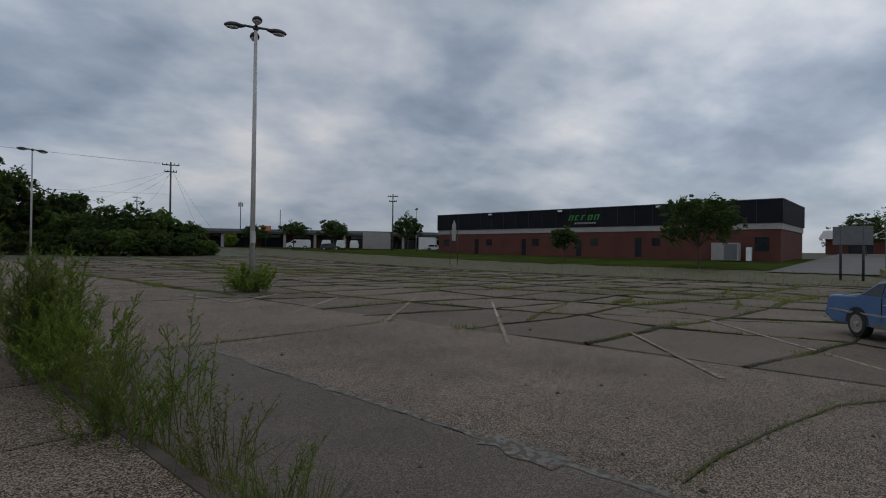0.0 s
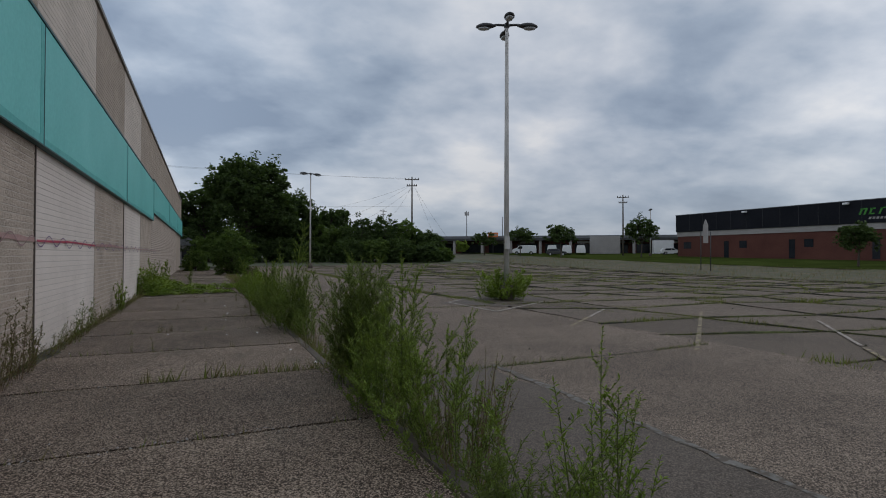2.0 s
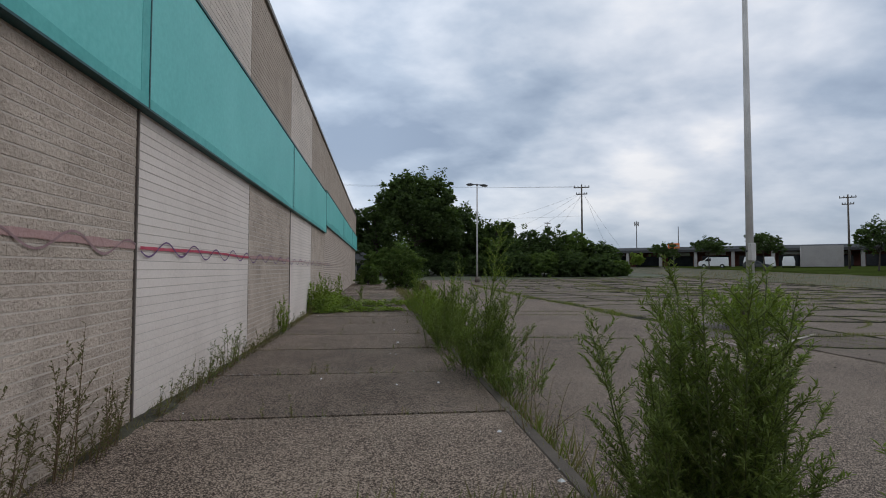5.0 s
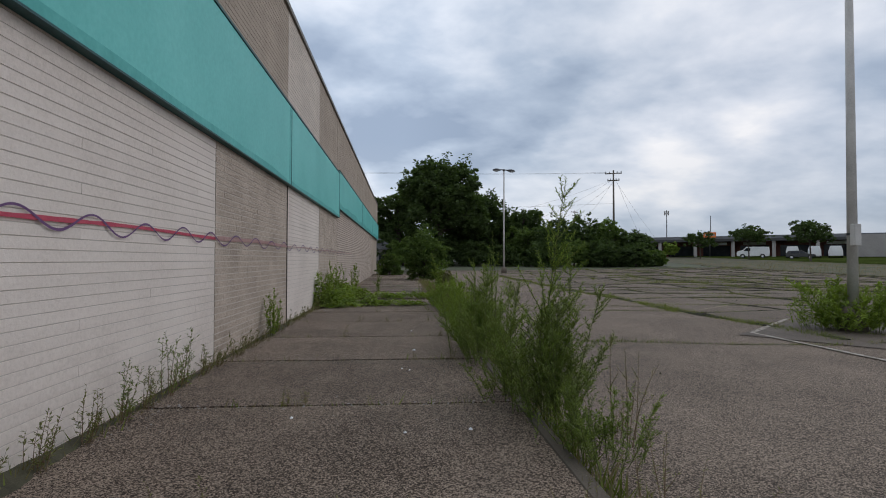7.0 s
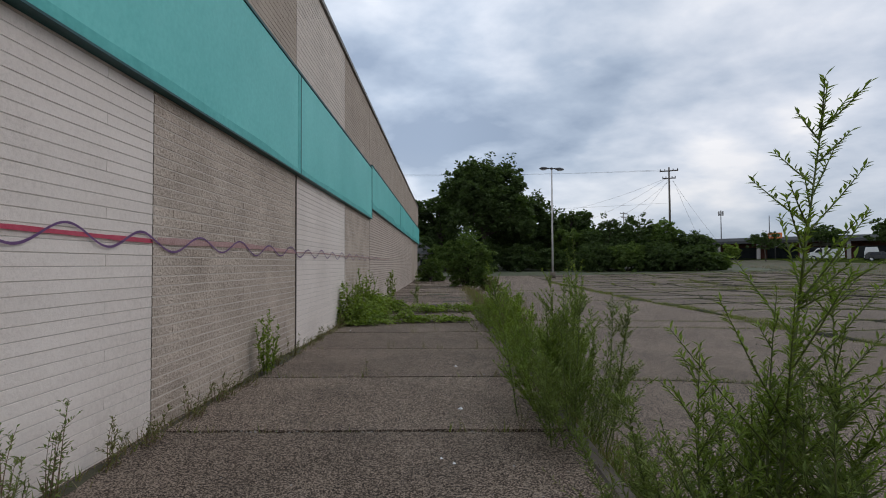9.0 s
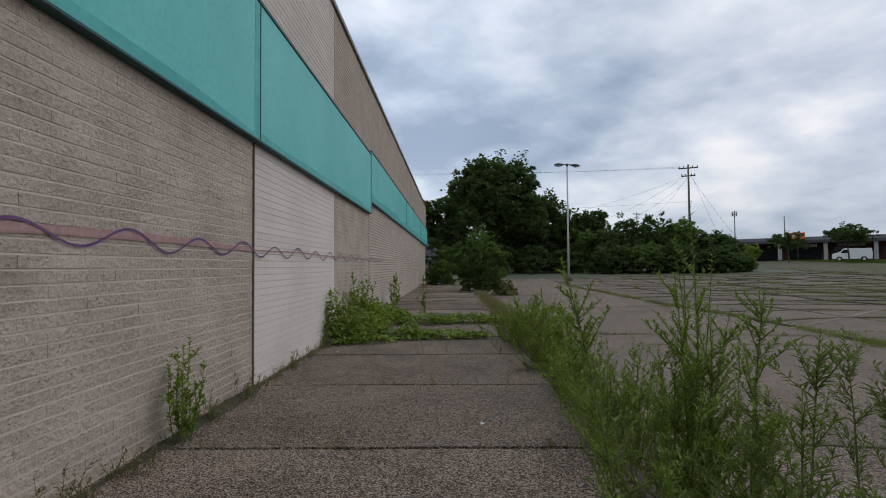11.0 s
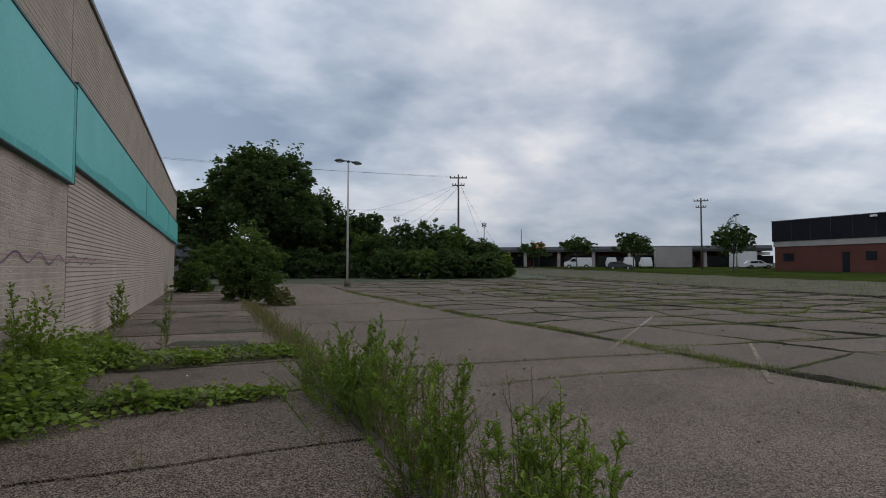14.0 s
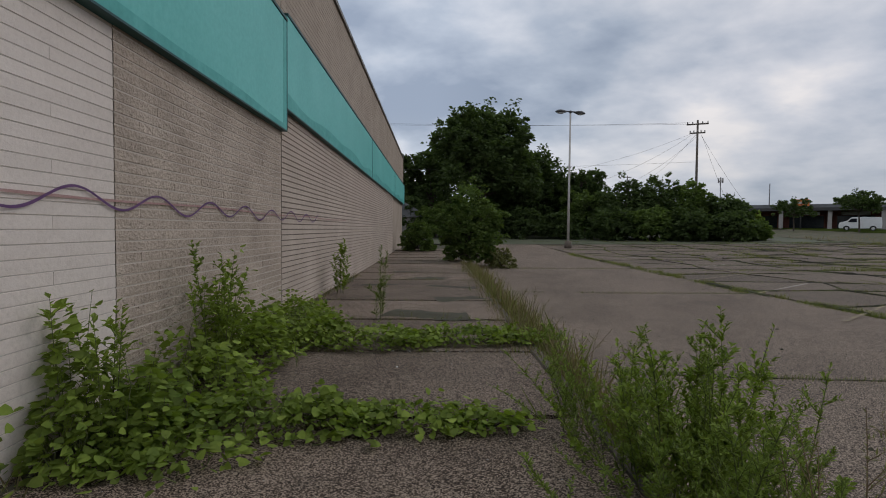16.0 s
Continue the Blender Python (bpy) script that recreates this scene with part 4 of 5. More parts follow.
# moss and soil in the cracks
moss_parts = []
for k, (e, amount) in enumerate(crack_edges):
    far = e[0].x > 18
    mound("", [tuple(q)[:2] for q in e], (0.02 if amount == 0.72 else 0.03 + 0.06 * amount) * (1.9 if far else 1.0), 0.012 if amount == 0.72 else (0.03 + (0.04 if far else 0.012)), None, "", 3 + k % 5, -0.28, None, moss_parts)
mv, mf = join_data(moss_parts)
tagged(mesh_object("crack_moss", mv, mf, MOSS), "dark moss and soil filling the asphalt cracks", "moss", kind="stuff")
front = [(10.0 + 0.5 * noise.noise(Vector((y * 0.16, 3, 1))), y) for y in steps(21, 60, 0.6)]
mound("grassy_ridge", front, 0.15, 0.07, MOSS, "thick mossy ridge along the front of the lot", 8, -0.25)
damp = random.Random(17)
for jn in joints[17:22]:
    for k in range(3):
        xa = damp.uniform(-2.4, 0.2)
        mound("slab_dirt", [(xa, jn + damp.uniform(0.1, 0.9)), (xa + damp.uniform(0.6, 1.4), jn + damp.uniform(0.1, 0.9))], damp.uniform(0.15, 0.4), 0.014, SOIL, "dark damp dirt lying on the sidewalk slab", 20 + k, -0.5, lambda x, y: rise(0, y) + 0.008)
# cracks in the sidewalk
for pts in ([(-0.55, 13.2), (-0.62, 14.6), (-0.5, 16.2), (-0.6, 18.3)], [(-0.6, 18.4), (-0.45, 20.0), (-0.55, 23.3)], [(-1.4, 5.4), (-0.9, 6.5), (-0.95, 7.8)], [(-0.2, 26.0), (-0.35, 28.4)], [(-2.2, 21.0), (-1.2, 21.6), (0.4, 21.4)]):
    strip("sidewalk_crack", pts, 0.012, SOIL, "thin dark crack in the sidewalk slab", "crack", 0.128, 0.1, 0.9)

# grass in the cracks and joints


def blades(name, spots, mat, label, seed):
    """Short grass blades: spots are x, y, z, height."""
    r = random.Random(seed)
    verts, faces = [], []
    for x, y, z, h in spots:
        a = r.uniform(0, math.pi)
        w = 0.003 + 0.035 * h
        dx, dy = math.cos(a) * w, math.sin(a) * w
        lx, ly = r.uniform(-0.6, 0.6) * h, r.uniform(-0.6, 0.6) * h
        o = len(verts)
        verts += [(x - dx, y - dy, z), (x + dx, y + dy, z), (x + lx, y + ly, z + h)]
        faces.append((o, o + 1, o + 2))
    return tagged(mesh_object(name, verts, faces, mat), label, "grass", kind="stuff")


r = random.Random(77)
green, dry = [], []
for e, amount in crack_edges:
    if amount < 0.08:
        continue
    for a, b in zip(e, e[1:]):
        ln = (b - a).length
        near = min(a.x, 60) < 30
        for k in range(int(ln * (160 if near else 110) * (0.3 + amount))):
            p = a.lerp(b, r.random())
            big = noise.noise(Vector((p.x * 0.4, p.y * 0.4, 9)))
            if big < -0.38:
                continue
            wd = 0.05 + 0.10 * max(0, big) + (0.12 if amount > 0.9 else 0)
            x, y = p.x + r.gauss(0, wd * 0.6), p.y + r.gauss(0, wd * 0.6)
            h = (0.02 + 0.075 * r.random() ** 2) * (0.85 + max(0, big)) * (1.4 if amount > 0.85 else 1) * (1.8 if p.x > 19 else 1)
            (green if r.random() < 0.72 else dry).append((x, y, ground_z(x, y) - 0.03, h + 0.03))
# thick grassy crack along the front of the lot
for k in range(22000):
    y = r.uniform(21, 60)
    x = 10.0 + 0.5 * noise.noise(Vector((y * 0.16, 3, 1))) + r.gauss(0, 0.18)
    if noise.noise(Vector((y * 0.35, 1, 5))) > -0.12:
        green.append((x, y, ground_z(x, y) - 0.02, 0.03 + 0.11 * r.random() ** 2))
tufts = random.Random(23)
for k in range(150):
    if k < 60:
        ty = tufts.uniform(23, 62)
        tx = 10.0 + 0.5 * noise.noise(Vector((ty * 0.16, 3, 1))) + tufts.gauss(0, 0.12)
    else:
        e = tufts.choice(crack_edges)[0]
        tx, ty = tuple(tufts.choice(e))[:2]
    wide, tall = tufts.uniform(0.12, 0.34), tufts.uniform(0.07, 0.2)
    for q in range(110):
        x, y = tx + tufts.gauss(0, wide * 0.6), ty + tufts.gauss(0, wide)
        (green if tufts.random() < 0.75 else dry).append((x, y, ground_z(x, y) - 0.02, 0.03 + tall * tufts.random()))
blades("crack_grass", green, GRASS_BLADE, "green grass growing in the asphalt cracks", 1)
# foot of wall, sidewalk joints and kerb line
walk_green = []
for k in range(5200):
    y = r.uniform(-4, 42)
    h = 0.03 + 0.16 * r.random() ** 3
    (walk_green if r.random() < 0.3 else dry).append((WX + 0.03 + abs(r.gauss(0, 0.09)), y, rise(0, y) - 0.01, h))
for jn in joints:
    for k in range(170):
        x = r.uniform(WX, KX)
        if noise.noise(Vector((x * 1.1, jn, 0))) > -0.05:
            (walk_green if r.random() < 0.5 else dry).append((x, jn + r.gauss(0, 0.015), rise(0, jn) - 0.02, 0.03 + 0.12 * r.random() ** 3))
for k in range(420):
    x = r.uniform(-1.2, 1.3)
    if noise.noise(Vector((x * 2.5, 7, 0))) > -0.1:
        (walk_green if r.random() < 0.5 else dry).append((x, 10.57 + r.gauss(0, 0.03), -0.01, 0.03 + 0.2 * r.random() ** 3))
for k in range(9000):
    y = r.uniform(-6, 44)
    x = KX + 0.05 + abs(r.gauss(0, 0.16)) * (1 if r.random() < 0.7 else -0.6)
    (walk_green if r.random() < 0.6 else dry).append((x, y, ground_z(x, y), 0.06 + 0.3 * r.random() ** 2))
for k in range(7000):
    y = r.uniform(27.5, 49)
    x = KX + 0.12 + r.gauss(0, 0.22)
    if noise.noise(Vector((y * 0.5, 2, 4))) > -0.3:
        (walk_green if r.random() < 0.25 else dry).append((x, y, ground_z(x, y), 0.12 + 0.42 * r.random() ** 2))
blades("joint_grass", walk_green, GRASS_BLADE, "green grass in the sidewalk joints and along the kerb", 2)
blades("dry_grass", dry, DRY_BLADE, "dry brown grass in cracks and along the wall", 3)
lot_far = []
for k in range(14000):
    x, y = r.uniform(40.5, 59), r.uniform(-20, 85)
    lot_far.append((x, y, ground_z(x, y) + 0.02, 0.1 + 0.35 * r.random() ** 2))
blades("edge_grass", lot_far, DRY_BLADE, "dry tufts along the weedy lot edge", 4)

def pebbles(name, spots, mat, label, seed):
    rr = random.Random(seed)
    verts, faces = [], []
    for x, y, z, s in spots:
        o = len(verts)
        a = rr.uniform(0, 6.28)
        for k in range(4):
            w = a + k * 1.571
            verts.append((x + s * math.cos(w) * rr.uniform(0.6, 1.1), y + s * math.sin(w) * rr.uniform(0.6, 1.1), z))
        verts.append((x, y, z + s * rr.uniform(0.5, 0.9)))
        faces += [(o + k, o + (k + 1) % 4, o + 4) for k in range(4)]
    return tagged(mesh_object(name, verts, faces, mat), label, "debris", kind="stuff")


grit = []
for k in range(2600):
    y = r.uniform(0, 36)
    x = WX + 0.05 + abs(r.gauss(0, 0.28)) if r.random() < 0.45 else r.uniform(WX + 0.1, KX + 0.2)
    grit.append((x, y, rise(0, y) + 0.0, r.uniform(0.004, 0.014)))
for jn in joints:
    for k in range(70):
        grit.append((r.uniform(WX, KX), jn + r.gauss(0, 0.05), rise(0, jn) + 0.002, r.uniform(0.005, 0.02)))
pebbles("loose_grit", grit, PALE_BAND, "pale loose stones and grit on the sidewalk", 5)
clods = [(r.uniform(2.2, 26), r.uniform(-4, 45), 0, r.uniform(0.015, 0.05)) for k in range(350)]
pebbles("asphalt_crumbs", [(x, y, ground_z(x, y), s) for x, y, z, s in clods], SOIL, "dark loose asphalt crumbs on the lot", 6)
litter = [(r.uniform(-2.6, 1.3), r.uniform(4, 30)) for k in range(14)]
pebbles("paper_scraps", [(x, y, 0.004, r.uniform(0.015, 0.04)) for x, y in litter], WHITE_PAINT, "small pale litter scraps on the sidewalk", 7)

# ---- trees ----


def tree(name, x, y, height, lobes, trunk_h, trunk_r, seed, leaf, leaf_size, count, label, category="tree", group="trees", z=None):
    """lobes: x, y, z, radius x, radius y, radius z relative to the base."""
    r = random.Random(seed)
    z = ground_z(x, y) if z is None else z
    root = tagged(empty(name, x, y, z), label, category, group)
    limbs = []
    top = Vector((r.uniform(-0.2, 0.2), r.uniform(-0.2, 0.2), trunk_h))
    limbs.append(tube_data([Vector((0, 0, -0.2)), top * 0.5 + Vector((0.05, 0, 0)), top], [trunk_r, trunk_r * 0.8, trunk_r * 0.65], 7))
    vols = []
    for lx, ly, lz, rx, ry, rz in lobes:
        c = Vector((lx, ly, lz))
        limbs.append(tube_data([top, top.lerp(c, 0.5) + Vector((0, 0, 0.1 * rz)), c], [trunk_r * 0.5, trunk_r * 0.3, trunk_r * 0.1], 5))
        for q in range(4):
            e = c + rand_dir(r, -0.3, 0.8) * min(rx, ry, rz) * 0.8
            limbs.append(tube_data([c.lerp(top, 0.3), c.lerp(e, 0.5), e], [trunk_r * 0.2, trunk_r * 0.12, trunk_r * 0.04], 4))
        vols.append(rx * ry + ry * rz + rx * rz)
    v, f = join_data(limbs)
    mesh_object("trunk", v, f, BARK, root)
    lv, lf = [], []
    tot = sum(vols)
    for (lx, ly, lz, rx, ry, rz), vol in zip(lobes, vols):
        n_clump = max(6, int(count * vol / tot / 26))
        for c in range(n_clump):
            d = rand_dir(r, -0.75, 1.0)
            q = (0.55 + 0.45 * r.random() ** 0.5) * (1.0 + 0.22 * noise.noise(d * 2.2 + Vector((seed, lx, ly))))
            if r.random() < 0.14:
                q *= r.uniform(1.1, 1.4)
            cc = Vector((lx + d.x * rx * q, ly + d.y * ry * q, lz + d.z * rz * q))
            cr = min(rx, ry, rz) * r.uniform(0.13, 0.26)
            for k in range(26):
                p = cc + rand_dir(r) * cr * r.random() ** 0.6 + Vector((0, 0, -0.15 * cr))
                dd = (rand_dir(r, -0.6, 0.6) + d * 0.4).normalized()
                s = leaf_size * r.uniform(0.6, 1.2)
                leaf_quad(lv, lf, p, dd, rand_dir(r, 0.2, 1.0), s, s * 0.62)
    mesh_object("crown", lv, lf, leaf, root)
    return root


def lobed(seed, w, h0, h1, n, squash=0.8):
    """Random lobes that fill a crown of half width w from h0 to h1."""
    r = random.Random(seed)
    out = [(0, 0, (h0 + h1) / 2, w * 0.7, w * 0.7, (h1 - h0) * 0.42)]
    for k in range(n):
        a = 2 * math.pi * k / n + r.uniform(-0.3, 0.3)
        zz = r.uniform(h0 + 0.25 * (h1 - h0), h1 - 0.22 * (h1 - h0))
        q = w * 0.62 * r.uniform(0.6, 1.0) * (1.15 - 0.5 * (zz - h0) / (h1 - h0))
        s = w * r.uniform(0.28, 0.46)
        out.append((q * math.cos(a), q * math.sin(a), zz, s, s, s * squash))
    return out


BIG = "large dense dark green broadleaf tree"
tree("broadleaf_tree", 5.7, 88, 16, lobed(1, 7.4, 1.6, 17.4, 20), 5, 0.45, 21, LEAF_DARK, 0.55, 34000, BIG)
tree("broadleaf_tree", -0.6, 95, 11, lobed(2, 5.2, 0.6, 12.2, 11), 4, 0.3, 22, LEAF_DARK, 0.5, 13000, BIG)
tree("broadleaf_tree", 13.6, 93, 11, lobed(3, 5.2, 0.6, 12.0, 12), 4, 0.3, 23, LEAF_DARK, 0.5, 15000, BIG)
tree("broadleaf_tree", -6.5, 96, 10, lobed(4, 5.6, 0.6, 12.4, 10), 4, 0.3, 24, LEAF_DARK, 0.5, 11000, BIG)
tree("broadleaf_tree", 19.5, 96, 9, lobed(5, 4.8, 0.6, 9.2, 10), 4, 0.3, 25, LEAF_DARK, 0.5, 9000, BIG)
for i, (x, w, h) in enumerate([(-16, 6, 9), (-9, 5, 7), (-3, 5, 7.5), (3.5, 5, 7), (9.5, 5, 7), (15, 5, 7.5), (21, 5, 7), (28, 5, 7.5), (35, 5, 6.5)]):
    x, w, h = x * 0.9, w * 0.9, h * 0.88
    tree("back_hedge_tree", x, 101 + (i % 2) * 2, h, [(0, 0, h * 0.35, w * 0.95, w * 0.8, h * 0.36)] + lobed(130 + i, w, -0.2, h, 8), 1.5, 0.2, 140 + i, LEAF_DARK, 0.6, 5000, "dark dense tree in the hedge behind the lot", "tree", "thicket")
for i, (x, y, w, h) in enumerate([(21.0, 91, 4.2, 7.4), (25.0, 89, 4.6, 8.6), (29.0, 88, 4.8, 9.2), (33.5, 87, 4.6, 8.2), (37.5, 85.5, 3.8, 6.4), (22, 84, 3.0, 4.4), (26.5, 83, 3.2, 4.4), (31, 82, 3.2, 4.4), (35.5, 81, 2.8, 3.8), (39, 82, 1.8, 2.6), (12, 88, 3.6, 4.6), (6, 88, 3.8, 5.0), (0, 88, 3.6, 5.0), (-4, 90, 3.8, 6.0), (16.5, 87, 2.8, 3.6)]):
    x, y, w, h = x * 0.89, y * 0.975, w * 0.9, h * 0.86
    tree("thicket_tree", x, y, h, [(0, 0, h * 0.3, w * 0.85, w * 0.85, h * 0.3)] + lobed(30 + i, w, -0.2, h, 9), 1.0, 0.14, 40 + i, LEAF_DARK if i % 3 else LEAF_MID, 0.42, 7500, "dense green thicket tree beyond the lot", "tree", "thicket")
tree("round_bush", 1.75, 50.5, 4.3, [(0, 0, 2.1, 1.45, 1.3, 1.5)] + lobed(57, 1.95, -0.5, 4.4, 16) + [(0.5, -0.3, 0.5, 1.0, 0.9, 0.6), (-0.6, 0, 0.6, 0.9, 0.9, 0.6)], 0.5, 0.09, 51, LEAF_MID, 0.19, 15000, "round dense green bush at the end of the sidewalk", "bush", "bushes")
tree("low_bush", -1.3, 60.5, 2.2, lobed(52, 1.5, -0.4, 2.5, 8), 0.4, 0.06, 53, LEAF_MID, 0.2, 6000, "low green bush by the wall's far end", "bush", "bushes")
tree("low_bush", 3.3, 49.6, 0.9, [(0, 0, 0.3, 0.8, 0.8, 0.4)] + lobed(54, 0.9, -0.3, 1.0, 6), 0.2, 0.04, 55, LEAF_OLIVE, 0.12, 3000, "low scrubby bush by the kerb", "bush", "bushes")
for i, (x, y, w, h0, h1, n) in enumerate([(72.5, 75.5, 3.0, 2.2, 8.0, 8000), (60.9, 83.9, 3.1, 2.4, 6.2, 7000), (60.7, 97.6, 3.2, 2.4, 6.2, 7000), (55.4, 103.7, 2.8, 1.6, 5.4, 4500), (65.2, 36.6, 2.0, 1.4, 5.0, 5000), (62.1, 18.1, 4.3, 1.8, 8.2, 12000), (109.5, 6.2, 4.4, 1.5, 7.0, 6000)]):
    tree("street_tree", x, y, h1, lobed(60 + i, w * 1.2, h0, h1, 11, 0.55), h0 + 0.5, 0.13, 70 + i, LEAF_DARK, 0.32, n, "small street tree with airy green crown on the verge", "tree", "street trees")
for i, (x, y, w, h) in enumerate([(53.5, 111, 1.6, 3.2), (150, 12, 6, 6), (140, 24, 6, 6)]):
    tree("far_bush", x, y, h, lobed(80 + i, w, 0.2, h, 7), 0.6, 0.1, 90 + i, LEAF_BRIGHT if i == 0 else LEAF_DARK, 0.35, 2600, "far rounded green bush", "bush", "far bushes")

# ---- lamp posts and poles ----


def lamp_head(root, name, ang, reach, z, size=1.0):
    """An oval cobra-type head on a short arm."""
    a = radians(ang)
    d, s = Vector((math.cos(a), math.sin(a), 0)), Vector((-math.sin(a), math.cos(a), 0))
    v, f = tube_data([Vector((0, 0, z)), d * reach * 0.35 + Vector((0, 0, z + 0.02)), d * reach * 0.6 + Vector((0, 0, z))], [0.06, 0.05, 0.05], 6)
    arm = mesh_object("arm", v, f, DARK_METAL, root, "", True)
    bm = bmesh.new()
    bmesh.ops.create_uvsphere(bm, u_segments=14, v_segments=8, radius=1.0)
    for q in bm.verts:
        c = q.co.copy()
        t = (c.x + 1) / 2
        k = 0.55 + 0.45 * math.sin(min(1.0, t * 1.15) * math.pi * 0.62)
        zz = c.z * (0.15 if c.z > 0 else 0.09) * size * k
        q.co = d * (reach * 0.72 + c.x * 0.44 * size) + s * (c.y * 0.22 * size * k) + Vector((0, 0, z - 0.03 - 0.05 * t + zz))
    head = part("lamp_head", bm, DARK_METAL, root, "", True)
    bm = bmesh.new()
    bmesh.ops.create_uvsphere(bm, u_segments=12, v_segments=6, radius=1.0)
    for q in bm.verts:
        c = q.co.copy()
        q.co = d * (reach * 0.80 + c.x * 0.27 * size) + s * (c.y * 0.16 * size) + Vector((0, 0, z - 0.14 + c.z * 0.07 * size))
    part("lens", bm, LENS, head, "pale glass lens", True)


def light_post(x, y, top, r0, r1, heads, label, reach, size=1.0, z=None):
    z = ground_z(x, y) if z is None else z
    h = top - z
    root = tagged(empty("street_lamp", x, y, z), label, "lamp post", "parking lot lamps")
    bm = bmesh.new()
    bmesh.ops.create_cone(bm, cap_ends=True, segments=14, radius1=0.32, radius2=0.28, depth=0.7, matrix=Matrix.Translation((0, 0, 0.3)))
    part("base", bm, KERB, root, "concrete footing", True)
    tube("pole", [(0, 0, 0.6), (0, 0, h * 0.5), (0, 0, h)], [r0, (r0 + r1) / 2, r1], POLE_PAINT, root, 12, "weathered white painted pole")
    bm = bmesh.new()
    bmesh.ops.create_uvsphere(bm, u_segments=10, v_segments=6, radius=0.14, matrix=Matrix.Translation((0, 0, h)))
    part("hub", bm, DARK_METAL, root, "", True)
    for i, a in enumerate(heads):
        lamp_head(root, "lamp_head", a, reach, h + 0.02, size)
    return root, h


axis = math.degrees(math.atan2(22.4, 11.9))
post, _ = light_post(11.52, 22.46, 11.72, 0.125, 0.075, (axis + 3, axis + 93, axis + 183, axis + 273), "tall white four-headed lamp post in the lot", 1.25, 1.05)
box("control_box", -0.16, 0.02, -0.26, -0.10, 2.2, 2.75, POLE_PAINT, post, "grey control box", 0.01)
bm = bmesh.new()
bmesh.ops.create_cone(bm, cap_ends=True, segments=12, radius1=0.137, radius2=0.135, depth=0.06, matrix=Matrix.Translation((0, 0, 2.5)))
part("band_clamp", bm, DARK_METAL, post)
light_post(11.45, 68.64, 11.75, 0.11, 0.07, (15, 195), "tall two-headed lamp post at the lot's far end", 1.2, 1.3)
light_post(79.8, 80.3, 10.9, 0.12, 0.08, (50, 230), "far pale two-headed lamp post by the shops", 1.2, 1.3)
light_post(54.8, 1.0, 5.6, 0.08, 0.06, (250,), "small dark lamp post by the far car park", 1.1, 1.2)


def utility_pole(x, y, top, arm, label, second=True, turn=0):
    z = ground_z(x, y)
    h = top - z
    root = tagged(empty("utility_pole", x, y, z, turn), label, "utility pole", "utility poles")
    tube("pole", [(0, 0, -0.2), (0.02, 0, h * 0.5), (0, 0, h)], [0.17, 0.15, 0.11], WOOD_POLE, root, 8)
    for k, dz in enumerate((0.5, 1.6) if second else (0.5,)):
        aa = arm * (1.0 if k == 0 else 0.72)
        box("crossarm", -aa, aa, -0.07, 0.07, h - dz - 0.08, h - dz + 0.08, WOOD_POLE, root)
        for q in (-0.92, -0.45, 0.45, 0.92):
            bm = bmesh.new()
            bmesh.ops.create_cone(bm, cap_ends=True, segments=7, radius1=0.07, radius2=0.05, depth=0.24, matrix=Matrix.Translation((q * aa, 0, h - dz + 0.2)))
            part("insulator", bm, DARK_METAL, root)
    return root


utility_pole(32.85, 89.4, 15.6, 1.25, "weathered wooden utility pole with two crossarms", True, -25)
utility_pole(76.7, 84.5, 14.1, 1.15, "wooden utility pole by the far shops", True, -42)
utility_pole(52, 165, 16.5, 1.5, "far wooden utility pole behind the trees", True, 30)
utility_pole(-48, 94, 17.0, 1.35, "wooden utility pole beyond the shop", True, 0)
utility_pole(160, 5, 14.0, 1.4, "far wooden utility pole", True, 90)


def wire(a, b, sag, label="black overhead cable between poles"):
    a, b = Vector(a), Vector(b)
    pts = [a.lerp(b, k / 14) - Vector((0, 0, sag * 4 * (k / 14) * (1 - k / 14))) for k in range(15)]
    v, f = tube_data(pts, [0.014] * 15, 4)
    tagged(mesh_object("overhead_cable", v, f, DARK_METAL), label, "cable", "overhead cables", "structure")


wire((-48.8, 94, 16.7), (31.7, 89.1, 15.2), 1.0)
wire((-47.2, 94, 16.7), (34.0, 89.7, 15.2), 0.8)
wire((-48.0, 94, 9.6), (32.85, 89.4, 10.4), 0.8)
wire((32.85, 89.4, 14.0), (52, 165, 14.0), 2.0)
wire((32.3, 89.2, 14.0), (14, 84, 8.2), 0.5)
wire((32.3, 89.2, 13.9), (18, 82, 7.0), 0.5)
wire((32.85, 89.4, 13.6), (20, 79, 6.4), 0.5)
wire((33.4, 89.6, 13.8), (41.5, 92, 4.4), 0.3)
wire((33.6, 89.6, 13.6), (39.0, 92, 4.0), 0.3)


def mast(x, y, top, label, antennas=True):
    z = ground_z(min(x, 130), min(y, 160))
    h = top - z
    root = tagged(empty("antenna_mast", x, y, z), label, "mast", "masts")
    tube("pole", [(0, 0, 0), (0, 0, h * 0.5), (0, 0, h)], [0.34, 0.28, 0.2], GREY_ROOF, root, 8)
    if not antennas:
        return
    for k in range(6):
        a = k * math.pi / 3
        for dz in (1.6,):
            box("antenna", 1.1 * math.cos(a) - 0.25, 1.1 * math.cos(a) + 0.25, 1.1 * math.sin(a) - 0.25, 1.1 * math.sin(a) + 0.25, h - dz - 1.3, h - dz + 1.0, PALE_BAND, root)
    bm = bmesh.new()
    bmesh.ops.create_cone(bm, cap_ends=True, segments=10, radius1=1.1, radius2=1.1, depth=0.2, matrix=Matrix.Translation((0, 0, h - 2)))
    part("platform", bm, GREY_ROOF, root)


